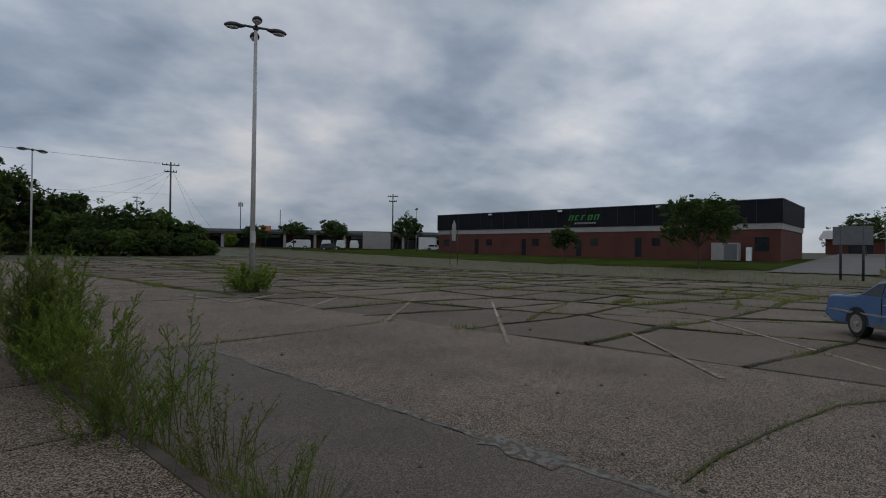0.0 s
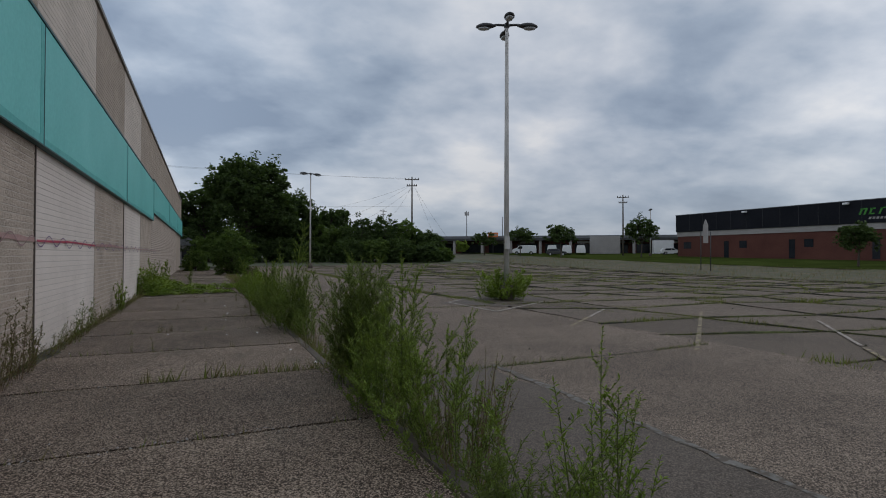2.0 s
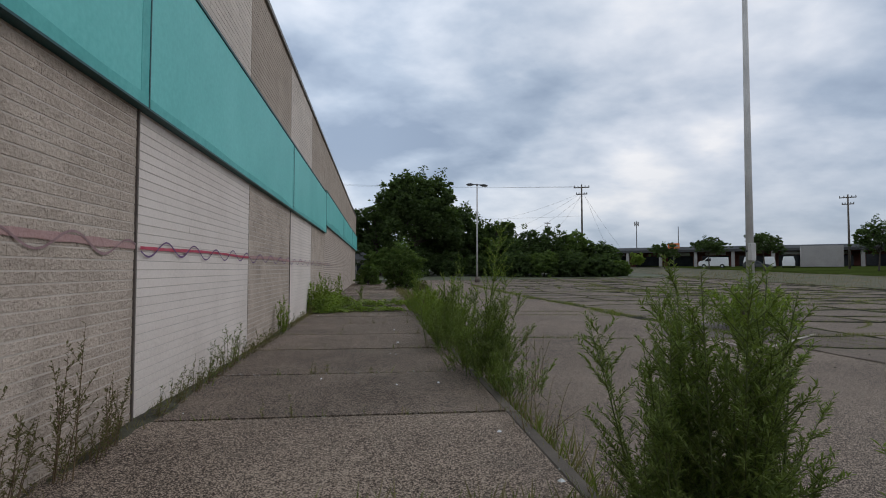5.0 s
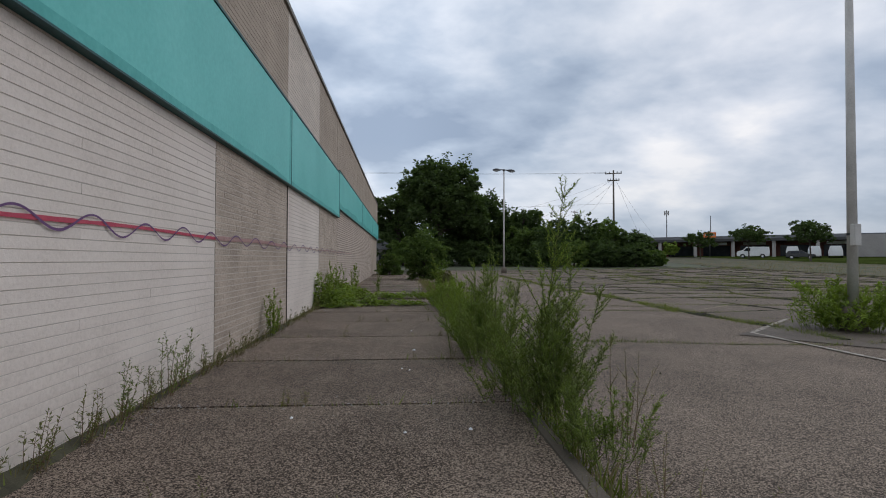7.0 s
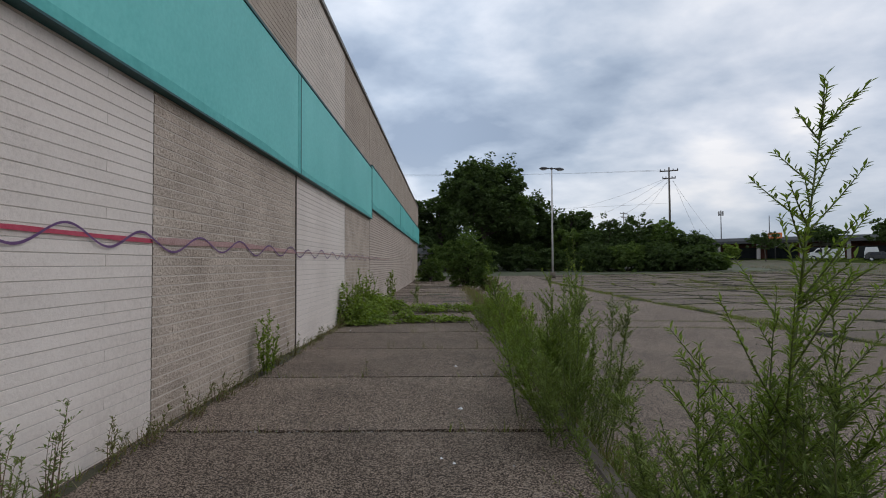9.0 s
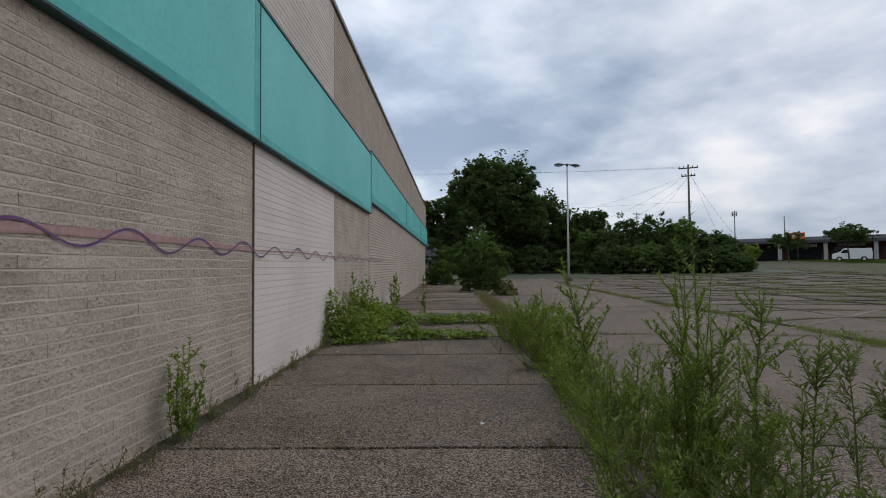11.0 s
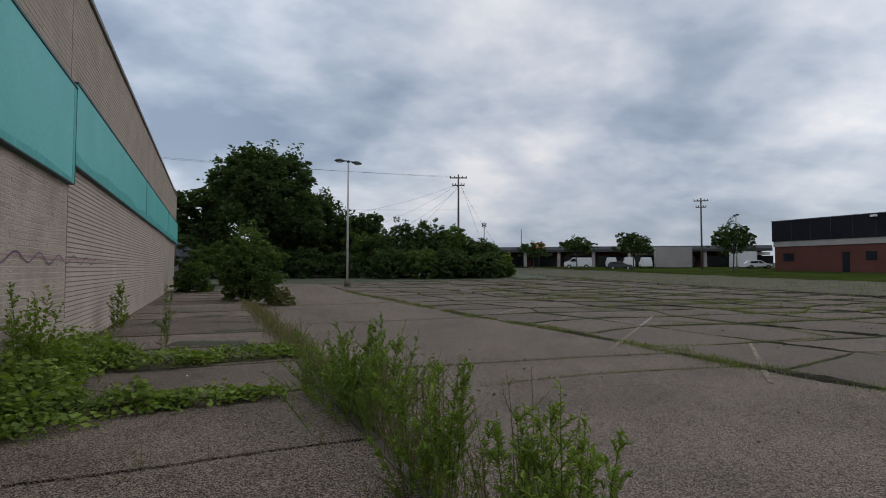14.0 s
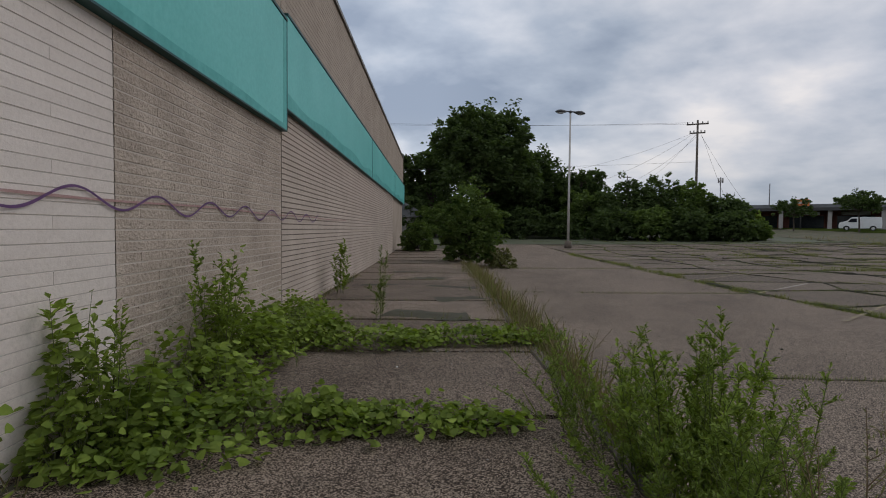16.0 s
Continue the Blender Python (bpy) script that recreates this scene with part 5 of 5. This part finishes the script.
mast(146.8, 291.6, 29.5, "far grey antenna mast above the roofs")
mast(172, 291, 26.5, "thin far antenna mast above the roofs", False)

# ---- the black and brick building ----
vb = tagged(empty("retail_building", 0, 0, 0), "long red brick building with black parapet and pale band", "building", "far buildings")
VX, VY0, VY1, VB, VT = 80.5, 13.4, 74.3, -0.6, 9.3
box("brick_wall", VX, 98, VY0, VY1, VB, 5.35, RED_BRICK, vb)
box("pale_band", VX - 0.12, 98.1, VY0 - 0.12, VY1 + 0.12, 5.35, 6.2, PALE_BAND, vb, "pale band under the parapet")
box("black_parapet", VX - 0.25, 98.2, VY0 - 0.25, VY1 + 0.25, 6.2, VT, BLACK_CLAD, vb, "matt black clad parapet")
box("roof", VX - 0.32, 98.3, VY0 - 0.32, VY1 + 0.32, VT, VT + 0.10, GREY_ROOF, vb)
for k in range(1, 22):
    y = VY0 + (VY1 - VY0) * k / 22
    box("cladding_joint", VX - 0.27, VX - 0.25, y - 0.02, y + 0.02, 6.25, VT - 0.05, DARK_METAL, vb)
for u, w, z0 in ((0.035, 1.6, 3.1), (0.165, 0.9, 1.4), (0.215, 1.3, 3.1), (0.345, 0.9, 1.4), (0.385, 1.3, 3.1), (0.525, 0.9, 1.4), (0.57, 1.3, 3.1), (0.69, 1.0, 1.4), (0.735, 1.3, 3.1), (0.965, 1.7, 2.4)):
    y = VY1 + (VY0 - VY1) * u
    box("door" if z0 < 2 else "window", VX - 0.04, VX + 0.1, y - w / 2, y + w / 2, z0, 4.3, DARK_OPEN, vb, "dark recessed glass")
    box("lintel", VX - 0.10, VX, y - w / 2 - 0.12, y + w / 2 + 0.12, 4.3, 4.5, RED_BRICK, vb)
for y in (60.5, 45.6, 29.0):
    fl = tagged(empty("flood_lamp", VX - 0.4, y, VT - 0.35), "white flood lamp on the black parapet", "lamp", "parapet lamps")
    box("lamp_housing", -0.5, 0.0, -0.35, 0.35, -0.12, 0.16, WHITE_PAINT, fl, "", 0.04)
    box("bracket", 0.0, 0.16, -0.05, 0.05, -0.05, 0.05, DARK_METAL, fl)
GREEN_SIGN = material("green_sign", (0.05, 0.24, 0.035), (0.08, 0.31, 0.05), rough=0.5, scale=2, fine=20, bump=0)
sign = tagged(empty("wall_sign", VX - 0.27, 41.5, -1.85), "slanted green shapes over a white strip on the parapet", "sign", "signs")


def slanted(y, w, z0, z1, mat, lean=0.35, t=0.06):
    v = [(-t, y + w / 2, z0), (-t, y - w / 2, z0), (-t, y - w / 2 - lean, z1), (-t, y + w / 2 - lean, z1)]
    v += [(0, *q[1:]) for q in v]
    f = [(0, 1, 2, 3), (4, 7, 6, 5), (0, 4, 5, 1), (1, 5, 6, 2), (2, 6, 7, 3), (3, 7, 4, 0)]
    mesh_object("sign_shape", v, f, mat, sign)


for k in range(5):
    y = 2.6 - k * 1.15
    slanted(y, 0.22, 9.2, 10.05, GREEN_SIGN)
    if k in (0, 3, 4):
        slanted(y - 0.55, 0.22, 9.2, 10.05, GREEN_SIGN)
    slanted(y - 0.40, 0.6, 9.9, 10.05, GREEN_SIGN, 0.06)
    if k in (1, 3):
        slanted(y - 0.25, 0.6, 9.2, 9.34, GREEN_SIGN, 0.05)
for k in range(9):
    slanted(1.4 - k * 0.44, 0.28, 8.55, 8.85, PALE_BAND, 0.08)
util = tagged(empty("utility_cabinet", 78.8, 19.6, ground_z(85, 15.6)), "pale metal utility cabinets beside the brick wall", "cabinet", "utility cabinets")
box("cabinet_body", -0.6, 0.6, -1.8, 1.6, 0, 2.4, PALE_BAND, util, "", 0.04)
box("cabinet_door", -0.64, -0.6, -1.6, 0.0, 0.1, 2.2, GREY_ROOF, util)
box("post_box", -0.3, 0.3, -3.2, -2.6, 0, 1.8, WHITE_PAINT, util, "white post")

# ---- strip of far shops ----
# local x runs along the front towards the black building, local y away from the lot
MALL_X, MALL_Y, MALL_TURN = 46.0, 128.5, -39.5
MZ = 1.9


def by_shops(u, v):
    """A place u metres along the shop front and v metres behind it."""
    a = radians(MALL_TURN)
    return MALL_X + u * math.cos(a) - v * math.sin(a), MALL_Y + u * math.sin(a) + v * math.cos(a)


mall = tagged(empty("shop_row", MALL_X, MALL_Y, 0, MALL_TURN), "long low far shop row with dark roof and open colonnade", "building", "far buildings")
box("back_wall", -40, 66, 4, 30, MZ - 2, MZ + 3.6, RED_BRICK, mall)
box("roof", -41, 66.5, -0.6, 30.5, MZ + 3.6, MZ + 4.6, GREY_ROOF, mall, "dark grey overhanging roof")
box("fascia_board", -41, 66.5, -0.75, -0.6, MZ + 3.5, MZ + 4.0, DARK_METAL, mall)
for k in range(15):
    u = -36 + k * 7.0
    box("column", u - 0.3, u + 0.3, -0.3, 0.3, MZ - 2, MZ + 3.6, PALE_BAND, mall)
    box("shop_window", u + 0.9, u + 6.0, 3.9, 4.02, MZ - 0.2, MZ + 2.7, DARK_OPEN, mall)
    box("sign_board", u + 1.4, u + 5.4, 3.8, 3.98, MZ + 2.85, MZ + 3.4, (PALE_BAND, RED_BRICK, WHITE_PAINT)[k % 3], mall)
bx, by = by_shops(3.0, -4.0)
brickend = tagged(empty("brick_shop", bx, by, 0, MALL_TURN), "low red brick shop with pale roof edge", "building", "far buildings")
box("brick_wall", -9, 3.5, 0, 3.0, 0.0, MZ + 3.3, RED_BRICK, brickend)
box("roof_edge", -9.2, 3.7, -0.2, 3.2, MZ + 3.3, MZ + 3.9, GREY_ROOF, brickend)
box("sign_board", -4, 0, -0.1, -0.01, MZ + 2.2, MZ + 3.1, PALE_BAND, brickend)
box("window", 1.0, 3.0, -0.06, 0.05, MZ + 0.3, MZ + 1.8, DARK_OPEN, brickend)
for u, hw, hz, mat, lab in ((48.5, 3.2, 4.0, PALE_BAND, "pale corrugated storage container"), (60.5, 2.0, 3.0, WHITE_PAINT, "white storage container by the shops")):
    bx, by = by_shops(u, -4.5)
    ct = tagged(empty("storage_container", bx, by, ground_z(bx, by), MALL_TURN), lab, "container", "containers")
    box("body", -hw, hw, -1.3, 1.3, 0.15, hz, mat, ct)
    for k in range(int(hw * 5)):
        yy = -hw + 0.2 + k * 0.4
        box("rib", yy, yy + 0.14, -1.33, -1.3, 0.2, hz - 0.05, mat, ct)
    for q in (-1, 1):
        box("skid", q * hw * 0.8 - 0.1, q * hw * 0.8 + 0.1, -1.2, 1.2, -0.3, 0.15, DARK_METAL, ct)


def wheel(parent, x, y, rad, side):
    bm = bmesh.new()
    m = Matrix.Translation((x, y, rad)) @ Matrix.Rotation(math.pi / 2, 4, "X")
    bmesh.ops.create_cone(bm, cap_ends=True, segments=22, radius1=rad, radius2=rad, depth=0.2, matrix=m)
    bmesh.ops.bevel(bm, geom=[e for e in bm.edges if abs(e.calc_face_angle(0)) > 1.2], offset=0.025, segments=2, affect="EDGES")
    w = part("wheel", bm, RUBBER, parent, "black tyre", False)
    bm = bmesh.new()
    m = Matrix.Translation((x, y + side * 0.075, rad)) @ Matrix.Rotation(math.pi / 2, 4, "X")
    bmesh.ops.create_cone(bm, cap_ends=True, segments=20, radius1=rad * 0.66, radius2=rad * 0.66, depth=0.07, matrix=m)
    part("rim", bm, CHROME, w, "bright wheel cover")
    bm = bmesh.new()
    bmesh.ops.create_cone(bm, cap_ends=True, segments=12, radius1=rad * 0.2, radius2=rad * 0.2, depth=0.03, matrix=Matrix.Translation((0, side * 0.045, 0)) @ m)
    part("hub_cap", bm, PALE_BAND, w)


def vehicle(name, x, y, z, turn, profile, glass, width, wheels, rad, paint_mat, label, category, taper=0.12, belt=0.9):
    """Body lofted across its width from a side profile (x forward, z up), with glass panels proud by a few millimetres."""
    root = tagged(empty(name, x, y, z, turn), label, category, "vehicles")

    def half(zz):
        return width / 2 - max(0.0, zz - belt) * taper * 2.2

    verts, faces = [], []
    n = len(profile)
    ks = (-1.0, -0.94, 0.0, 0.94, 1.0)
    for s in ks:
        for px, pz in profile:
            hw = half(pz)
            inset = 0.02 if abs(s) == 1.0 else 0.0
            cx = sum(p[0] for p in profile) / n
            verts.append((px + (cx - px) * inset * 0.4, s * hw, pz - (inset if pz > belt else 0)))
    for k in range(len(ks) - 1):
        for i in range(n):
            j = (i + 1) % n
            faces.append((k * n + i, k * n + j, (k + 1) * n + j, (k + 1) * n + i))
    faces.append(tuple(range(n))[::-1])
    faces.append(tuple((len(ks) - 1) * n + i for i in range(n)))
    body = mesh_object("body", verts, faces, paint_mat, root, "", True)
    bev = body.modifiers.new("bevel", "BEVEL")
    bev.width, bev.segments, bev.limit_method, bev.angle_limit, bev.harden_normals = 0.045, 2, "ANGLE", radians(25), True
    for poly in glass:
        for s in (-1, 1):
            v = [(px, s * (half(pz) + 0.006), pz) for px, pz in poly]
            v += [(px, s * (half(pz) - 0.02), pz) for px, pz in poly]
            m = len(poly)
            f = [tuple(range(m)) if s < 0 else tuple(range(m))[::-1]] + [(q, (q + 1) % m, m + (q + 1) % m, m + q) for q in range(m)]
            mesh_object("side_window", v, f, DARK_OPEN, root, "dark side glass")
    for wx in wheels:
        for s in (-1, 1):
            wheel(root, wx, s * (width / 2 - 0.09), rad, s)
            arch = [(wx + rad * 1.22 * math.cos(a), s * (width / 2 + 0.004), rad + rad * 1.22 * math.sin(a)) for a in (math.pi * q / 12 for q in range(13))]
            mesh_object("wheel_arch", arch + [(p[0], s * (width / 2 - 0.02), p[2]) for p in arch],
                        [tuple(range(13))] + [(q, q + 1, 14 + q, 13 + q) for q in range(12)], RUBBER, root, "dark wheel arch")
    return root, half


SEDAN = [(-2.62, 0.42), (-2.66, 0.62), (-2.60, 0.92), (-2.45, 0.97), (-1.55, 1.02), (-0.95, 1.36), (-0.6, 1.42), (0.35, 1.42), (0.6, 1.38), (1.3, 1.0), (2.35, 0.90), (2.62, 0.78), (2.66, 0.5), (2.55, 0.3), (-2.45, 0.28)]
WIN = [[(-1.38, 1.03), (-0.92, 1.31), (-0.72, 1.33), (-0.72, 1.03)], [(-0.66, 1.03), (-0.66, 1.34), (0.02, 1.36), (0.02, 1.02)], [(0.09, 1.02), (0.09, 1.36), (0.42, 1.34), (1.02, 1.02)]]
hd = math.degrees(math.atan2(-0.60, -0.80))
ax, ay = 15.7, 1.07
cx, cy = ax + 1.42 * math.cos(radians(hd)), ay + 1.42 * math.sin(radians(hd))
cx, cy = cx - 0.9 * math.sin(radians(hd)), cy + 0.9 * math.cos(radians(hd))
car, half = vehicle("sedan_car", cx, cy, ground_z(cx, cy) + 0.015, hd, SEDAN, WIN, 1.92, (-1.48, 1.42), 0.33, CAR_BLUE, "faded blue four-door sedan parked in the lot", "car")
for s in (-1, 1):
    box("side_moulding", -2.5, 2.45, s * 0.955 - 0.012, s * 0.955 + 0.012, 0.56, 0.61, CHROME, car, "thin bright side moulding", 0.004)
    box("sill", -1.0, 0.95, s * 0.95 - 0.012, s * 0.95 + 0.012, 0.30, 0.42, GREY_ROOF, car, "grey lower sill")
    for hx in (-0.52, 0.28):
        box("door_handle", hx - 0.09, hx + 0.09, s * 0.965 - 0.012, s * 0.965 + 0.012, 0.82, 0.86, CHROME, car, "chrome door handle", 0.006)
    for dx in (-0.69, 0.055, 1.02):
        box("door_gap", dx - 0.006, dx + 0.006, s * 0.957 - 0.006, s * 0.957 + 0.006, 0.44, 1.0, RUBBER, car)
    box("tail_lamp", -2.665, -2.58, s * 0.72 - 0.2, s * 0.72 + 0.2, 0.70, 0.86, RED_PAINT, car, "red tail lamp", 0.01)
box("rear_bumper", -2.74, -2.5, -0.94, 0.94, 0.40, 0.62, CAR_BLUE, car, "", 0.04)
box("front_bumper", 2.5, 2.74, -0.94, 0.94, 0.38, 0.58, CAR_BLUE, car, "", 0.04)
mesh_object("rear_glass", [(-1.53, -0.72, 1.045), (-1.53, 0.72, 1.045), (-0.99, 0.64, 1.352), (-0.99, -0.64, 1.352)], [(0, 1, 2, 3)], DARK_OPEN, car, "dark rear window")
mesh_object("windscreen", [(1.27, -0.74, 1.03), (1.27, 0.74, 1.03), (0.64, 0.64, 1.378), (0.64, -0.64, 1.378)], [(3, 2, 1, 0)], DARK_OPEN, car, "dark windscreen")

VAN = [(-2.6, 0.35), (-2.65, 1.2), (-2.55, 2.05), (1.0, 2.08), (1.55, 1.5), (2.5, 1.2), (2.6, 0.8), (2.55, 0.35)]
VANWIN = [[(0.35, 1.3), (0.35, 1.85), (1.0, 1.85), (1.4, 1.45), (1.4, 1.3)]]
HATCH = [(-2.1, 0.35), (-2.15, 0.9), (-1.7, 1.4), (0.2, 1.45), (1.0, 0.95), (2.0, 0.8), (2.1, 0.4)]
HWIN = [[(-1.5, 0.95), (-1.3, 1.3), (-0.2, 1.36), (-0.2, 0.95)], [(-0.1, 0.95), (-0.1, 1.36), (0.2, 1.34), (0.75, 0.95)]]
for u, v, turn, kind in ((31.0, -7.0, 180, "van"), (37.2, -6.5, 90, "end"), (40.4, -6.5, 90, "end"), (43.4, -6.5, 90, "end"), (5.5, -9.0, 0, "car"), (9.5, -9.0, 90, "car"), (61.5, -10.0, 0, "car"), (38.5, -13.0, 0, "dark")):
    x, y = by_shops(u, v)
    z = ground_z(x, y) + 0.03
    if kind in ("van", "end"):
        vehicle("van", x, y, z, MALL_TURN + turn, VAN, VANWIN, 1.95, (-1.6, 1.6), 0.34, WHITE_PAINT, "white delivery van parked by the far shops" if kind == "van" else "white van parked end-on by the far shops", "van", belt=1.2)
    else:
        vehicle("parked_car", x, y, z, MALL_TURN + turn, HATCH, HWIN, 1.75, (-1.3, 1.3), 0.31, WHITE_PAINT if kind == "car" else DARK_METAL, "small white car parked by the far shops" if kind == "car" else "dark car parked by the far shops", "car")

# ---- signs ----
sp = tagged(empty("post_sign", 48.3, 42.4, ground_z(48.3, 42.4)), "pointed pale sign on two dark posts at the lot edge", "sign", "signs")
for q in (-0.75, 0.45):
    tube("post", [(0, q, -0.1), (0, q, 4.2)], [0.05, 0.05], DARK_METAL, sp, 6)
v = [(-0.06, -0.42, 3.0), (-0.06, 0.12, 3.0), (-0.06, 0.12, 4.9), (-0.06, -0.15, 5.5), (-0.06, -0.42, 4.9)]
mesh_object("sign_board", v + [(0.06, *q[1:]) for q in v], [(0, 1, 2, 3, 4), (9, 8, 7, 6, 5)] + [(k, 5 + k, 5 + (k + 1) % 5, (k + 1) % 5) for k in range(5)], PALE_BAND, sp)
bb = tagged(empty("board_sign", 49.5, 3.8, ground_z(49.5, 3.8)), "grey sign board on two dark posts", "sign", "signs")
for q in (-0.75, 0.6):
    tube("post", [(0, q, -0.1), (0, q, 4.2)], [0.09, 0.09], DARK_METAL, bb, 6)
box("board", -0.08, 0.08, -1.3, 1.1, 2.7, 4.1, GREY_ROOF, bb, "", 0.02)
py = tagged(empty("pylon_sign", 54.6, 1.7, ground_z(54.6, 1.7)), "tall narrow pylon sign on a yellow base", "sign", "signs")
box("pylon", -0.2, 0.2, -0.28, 0.28, 0.5, 5.4, GREY_ROOF, py, "", 0.03)
box("sign_face", -0.23, -0.2, -0.25, 0.25, 3.2, 5.2, PALE_BAND, py)
box("base", -0.5, 0.5, -0.6, 0.6, -0.1, 0.75, LINE_YELLOW, py, "yellow painted base", 0.05)
ORANGE = material("orange_board", (0.55, 0.13, 0.03), (0.7, 0.2, 0.05), rough=0.5, scale=2, fine=20, bump=0)
ob_ = tagged(empty("orange_sign", 62.3, 112.0, ground_z(62.3, 112.0), 60), "orange sign board on a dark post by the far shops", "sign", "signs")
tube("post", [(0, 0, -0.1), (0, 0, 4.2)], [0.1, 0.1], DARK_METAL, ob_, 6)
box("board", -0.08, 0.08, -1.15, 1.15, 4.0, 5.1, ORANGE, ob_, "", 0.03)
box("lettering_bar", -0.10, -0.08, -0.9, 0.9, 4.35, 4.7, PALE_BAND, ob_)

# ---- right-hand far shop and the small house ----
fs = tagged(empty("far_shop", 0, 0, 0), "far low brick shop with grey pitched roof", "building", "far buildings")
box("brick_wall", 122, 150, -45, 13, 0, 5.2, RED_BRICK, fs)
mesh_object("roof", [(121, -46, 5.2), (121, 14, 5.2), (128, 14, 7.0), (128, -46, 7.0), (151, 14, 7.0), (151, -46, 7.0)], [(0, 3, 2, 1), (3, 5, 4, 2)], PALE_BAND, fs)
for k in range(9):
    box("window", 121.9, 122.05, -42 + k * 6, -38.5 + k * 6, 2.4, 4.4, DARK_OPEN, fs)
tagged(grid_sheet("far_car_park", steps(56, 118, 6), steps(-60, 10.5, 6), lambda x, y: ground_z(x, y) + 0.16, ROAD), "pale far car park beside the brick building", "car park", kind="structure")
house = tagged(empty("small_house", -4.6, 86, ground_z(0, 84) - 0.6), "small grey gabled house behind the shop", "house", "far buildings")
box("wall", -3.5, 3.5, 0, 8, 0, 3.2, PALE_BAND, house)
mesh_object("roof", [(-4, -0.4, 3.1), (4, -0.4, 3.1), (0, -0.4, 5.4), (-4, 8.4, 3.1), (4, 8.4, 3.1), (0, 8.4, 5.4)], [(0, 1, 2), (3, 5, 4), (0, 2, 5, 3), (1, 4, 5, 2), (0, 3, 4, 1)], GREY_ROOF, house)
box("window", 1.2, 2.4, -0.04, 0.05, 1.2, 2.4, DARK_OPEN, house)
# slanted brace poles by the thicket
br = tagged(empty("leaning_boards", 35.3, 83.0, ground_z(35.3, 83.0)), "two weathered boards leaning by the thicket", "boards", "boards")
tube("board", [(0, 0, -0.1), (-0.7, 0.2, 3.4)], [0.07, 0.06], DRY_STEM, br, 5)
tube("board", [(0.5, 0.1, -0.1), (0.2, 0.2, 2.6)], [0.07, 0.06], DRY_STEM, br, 5)
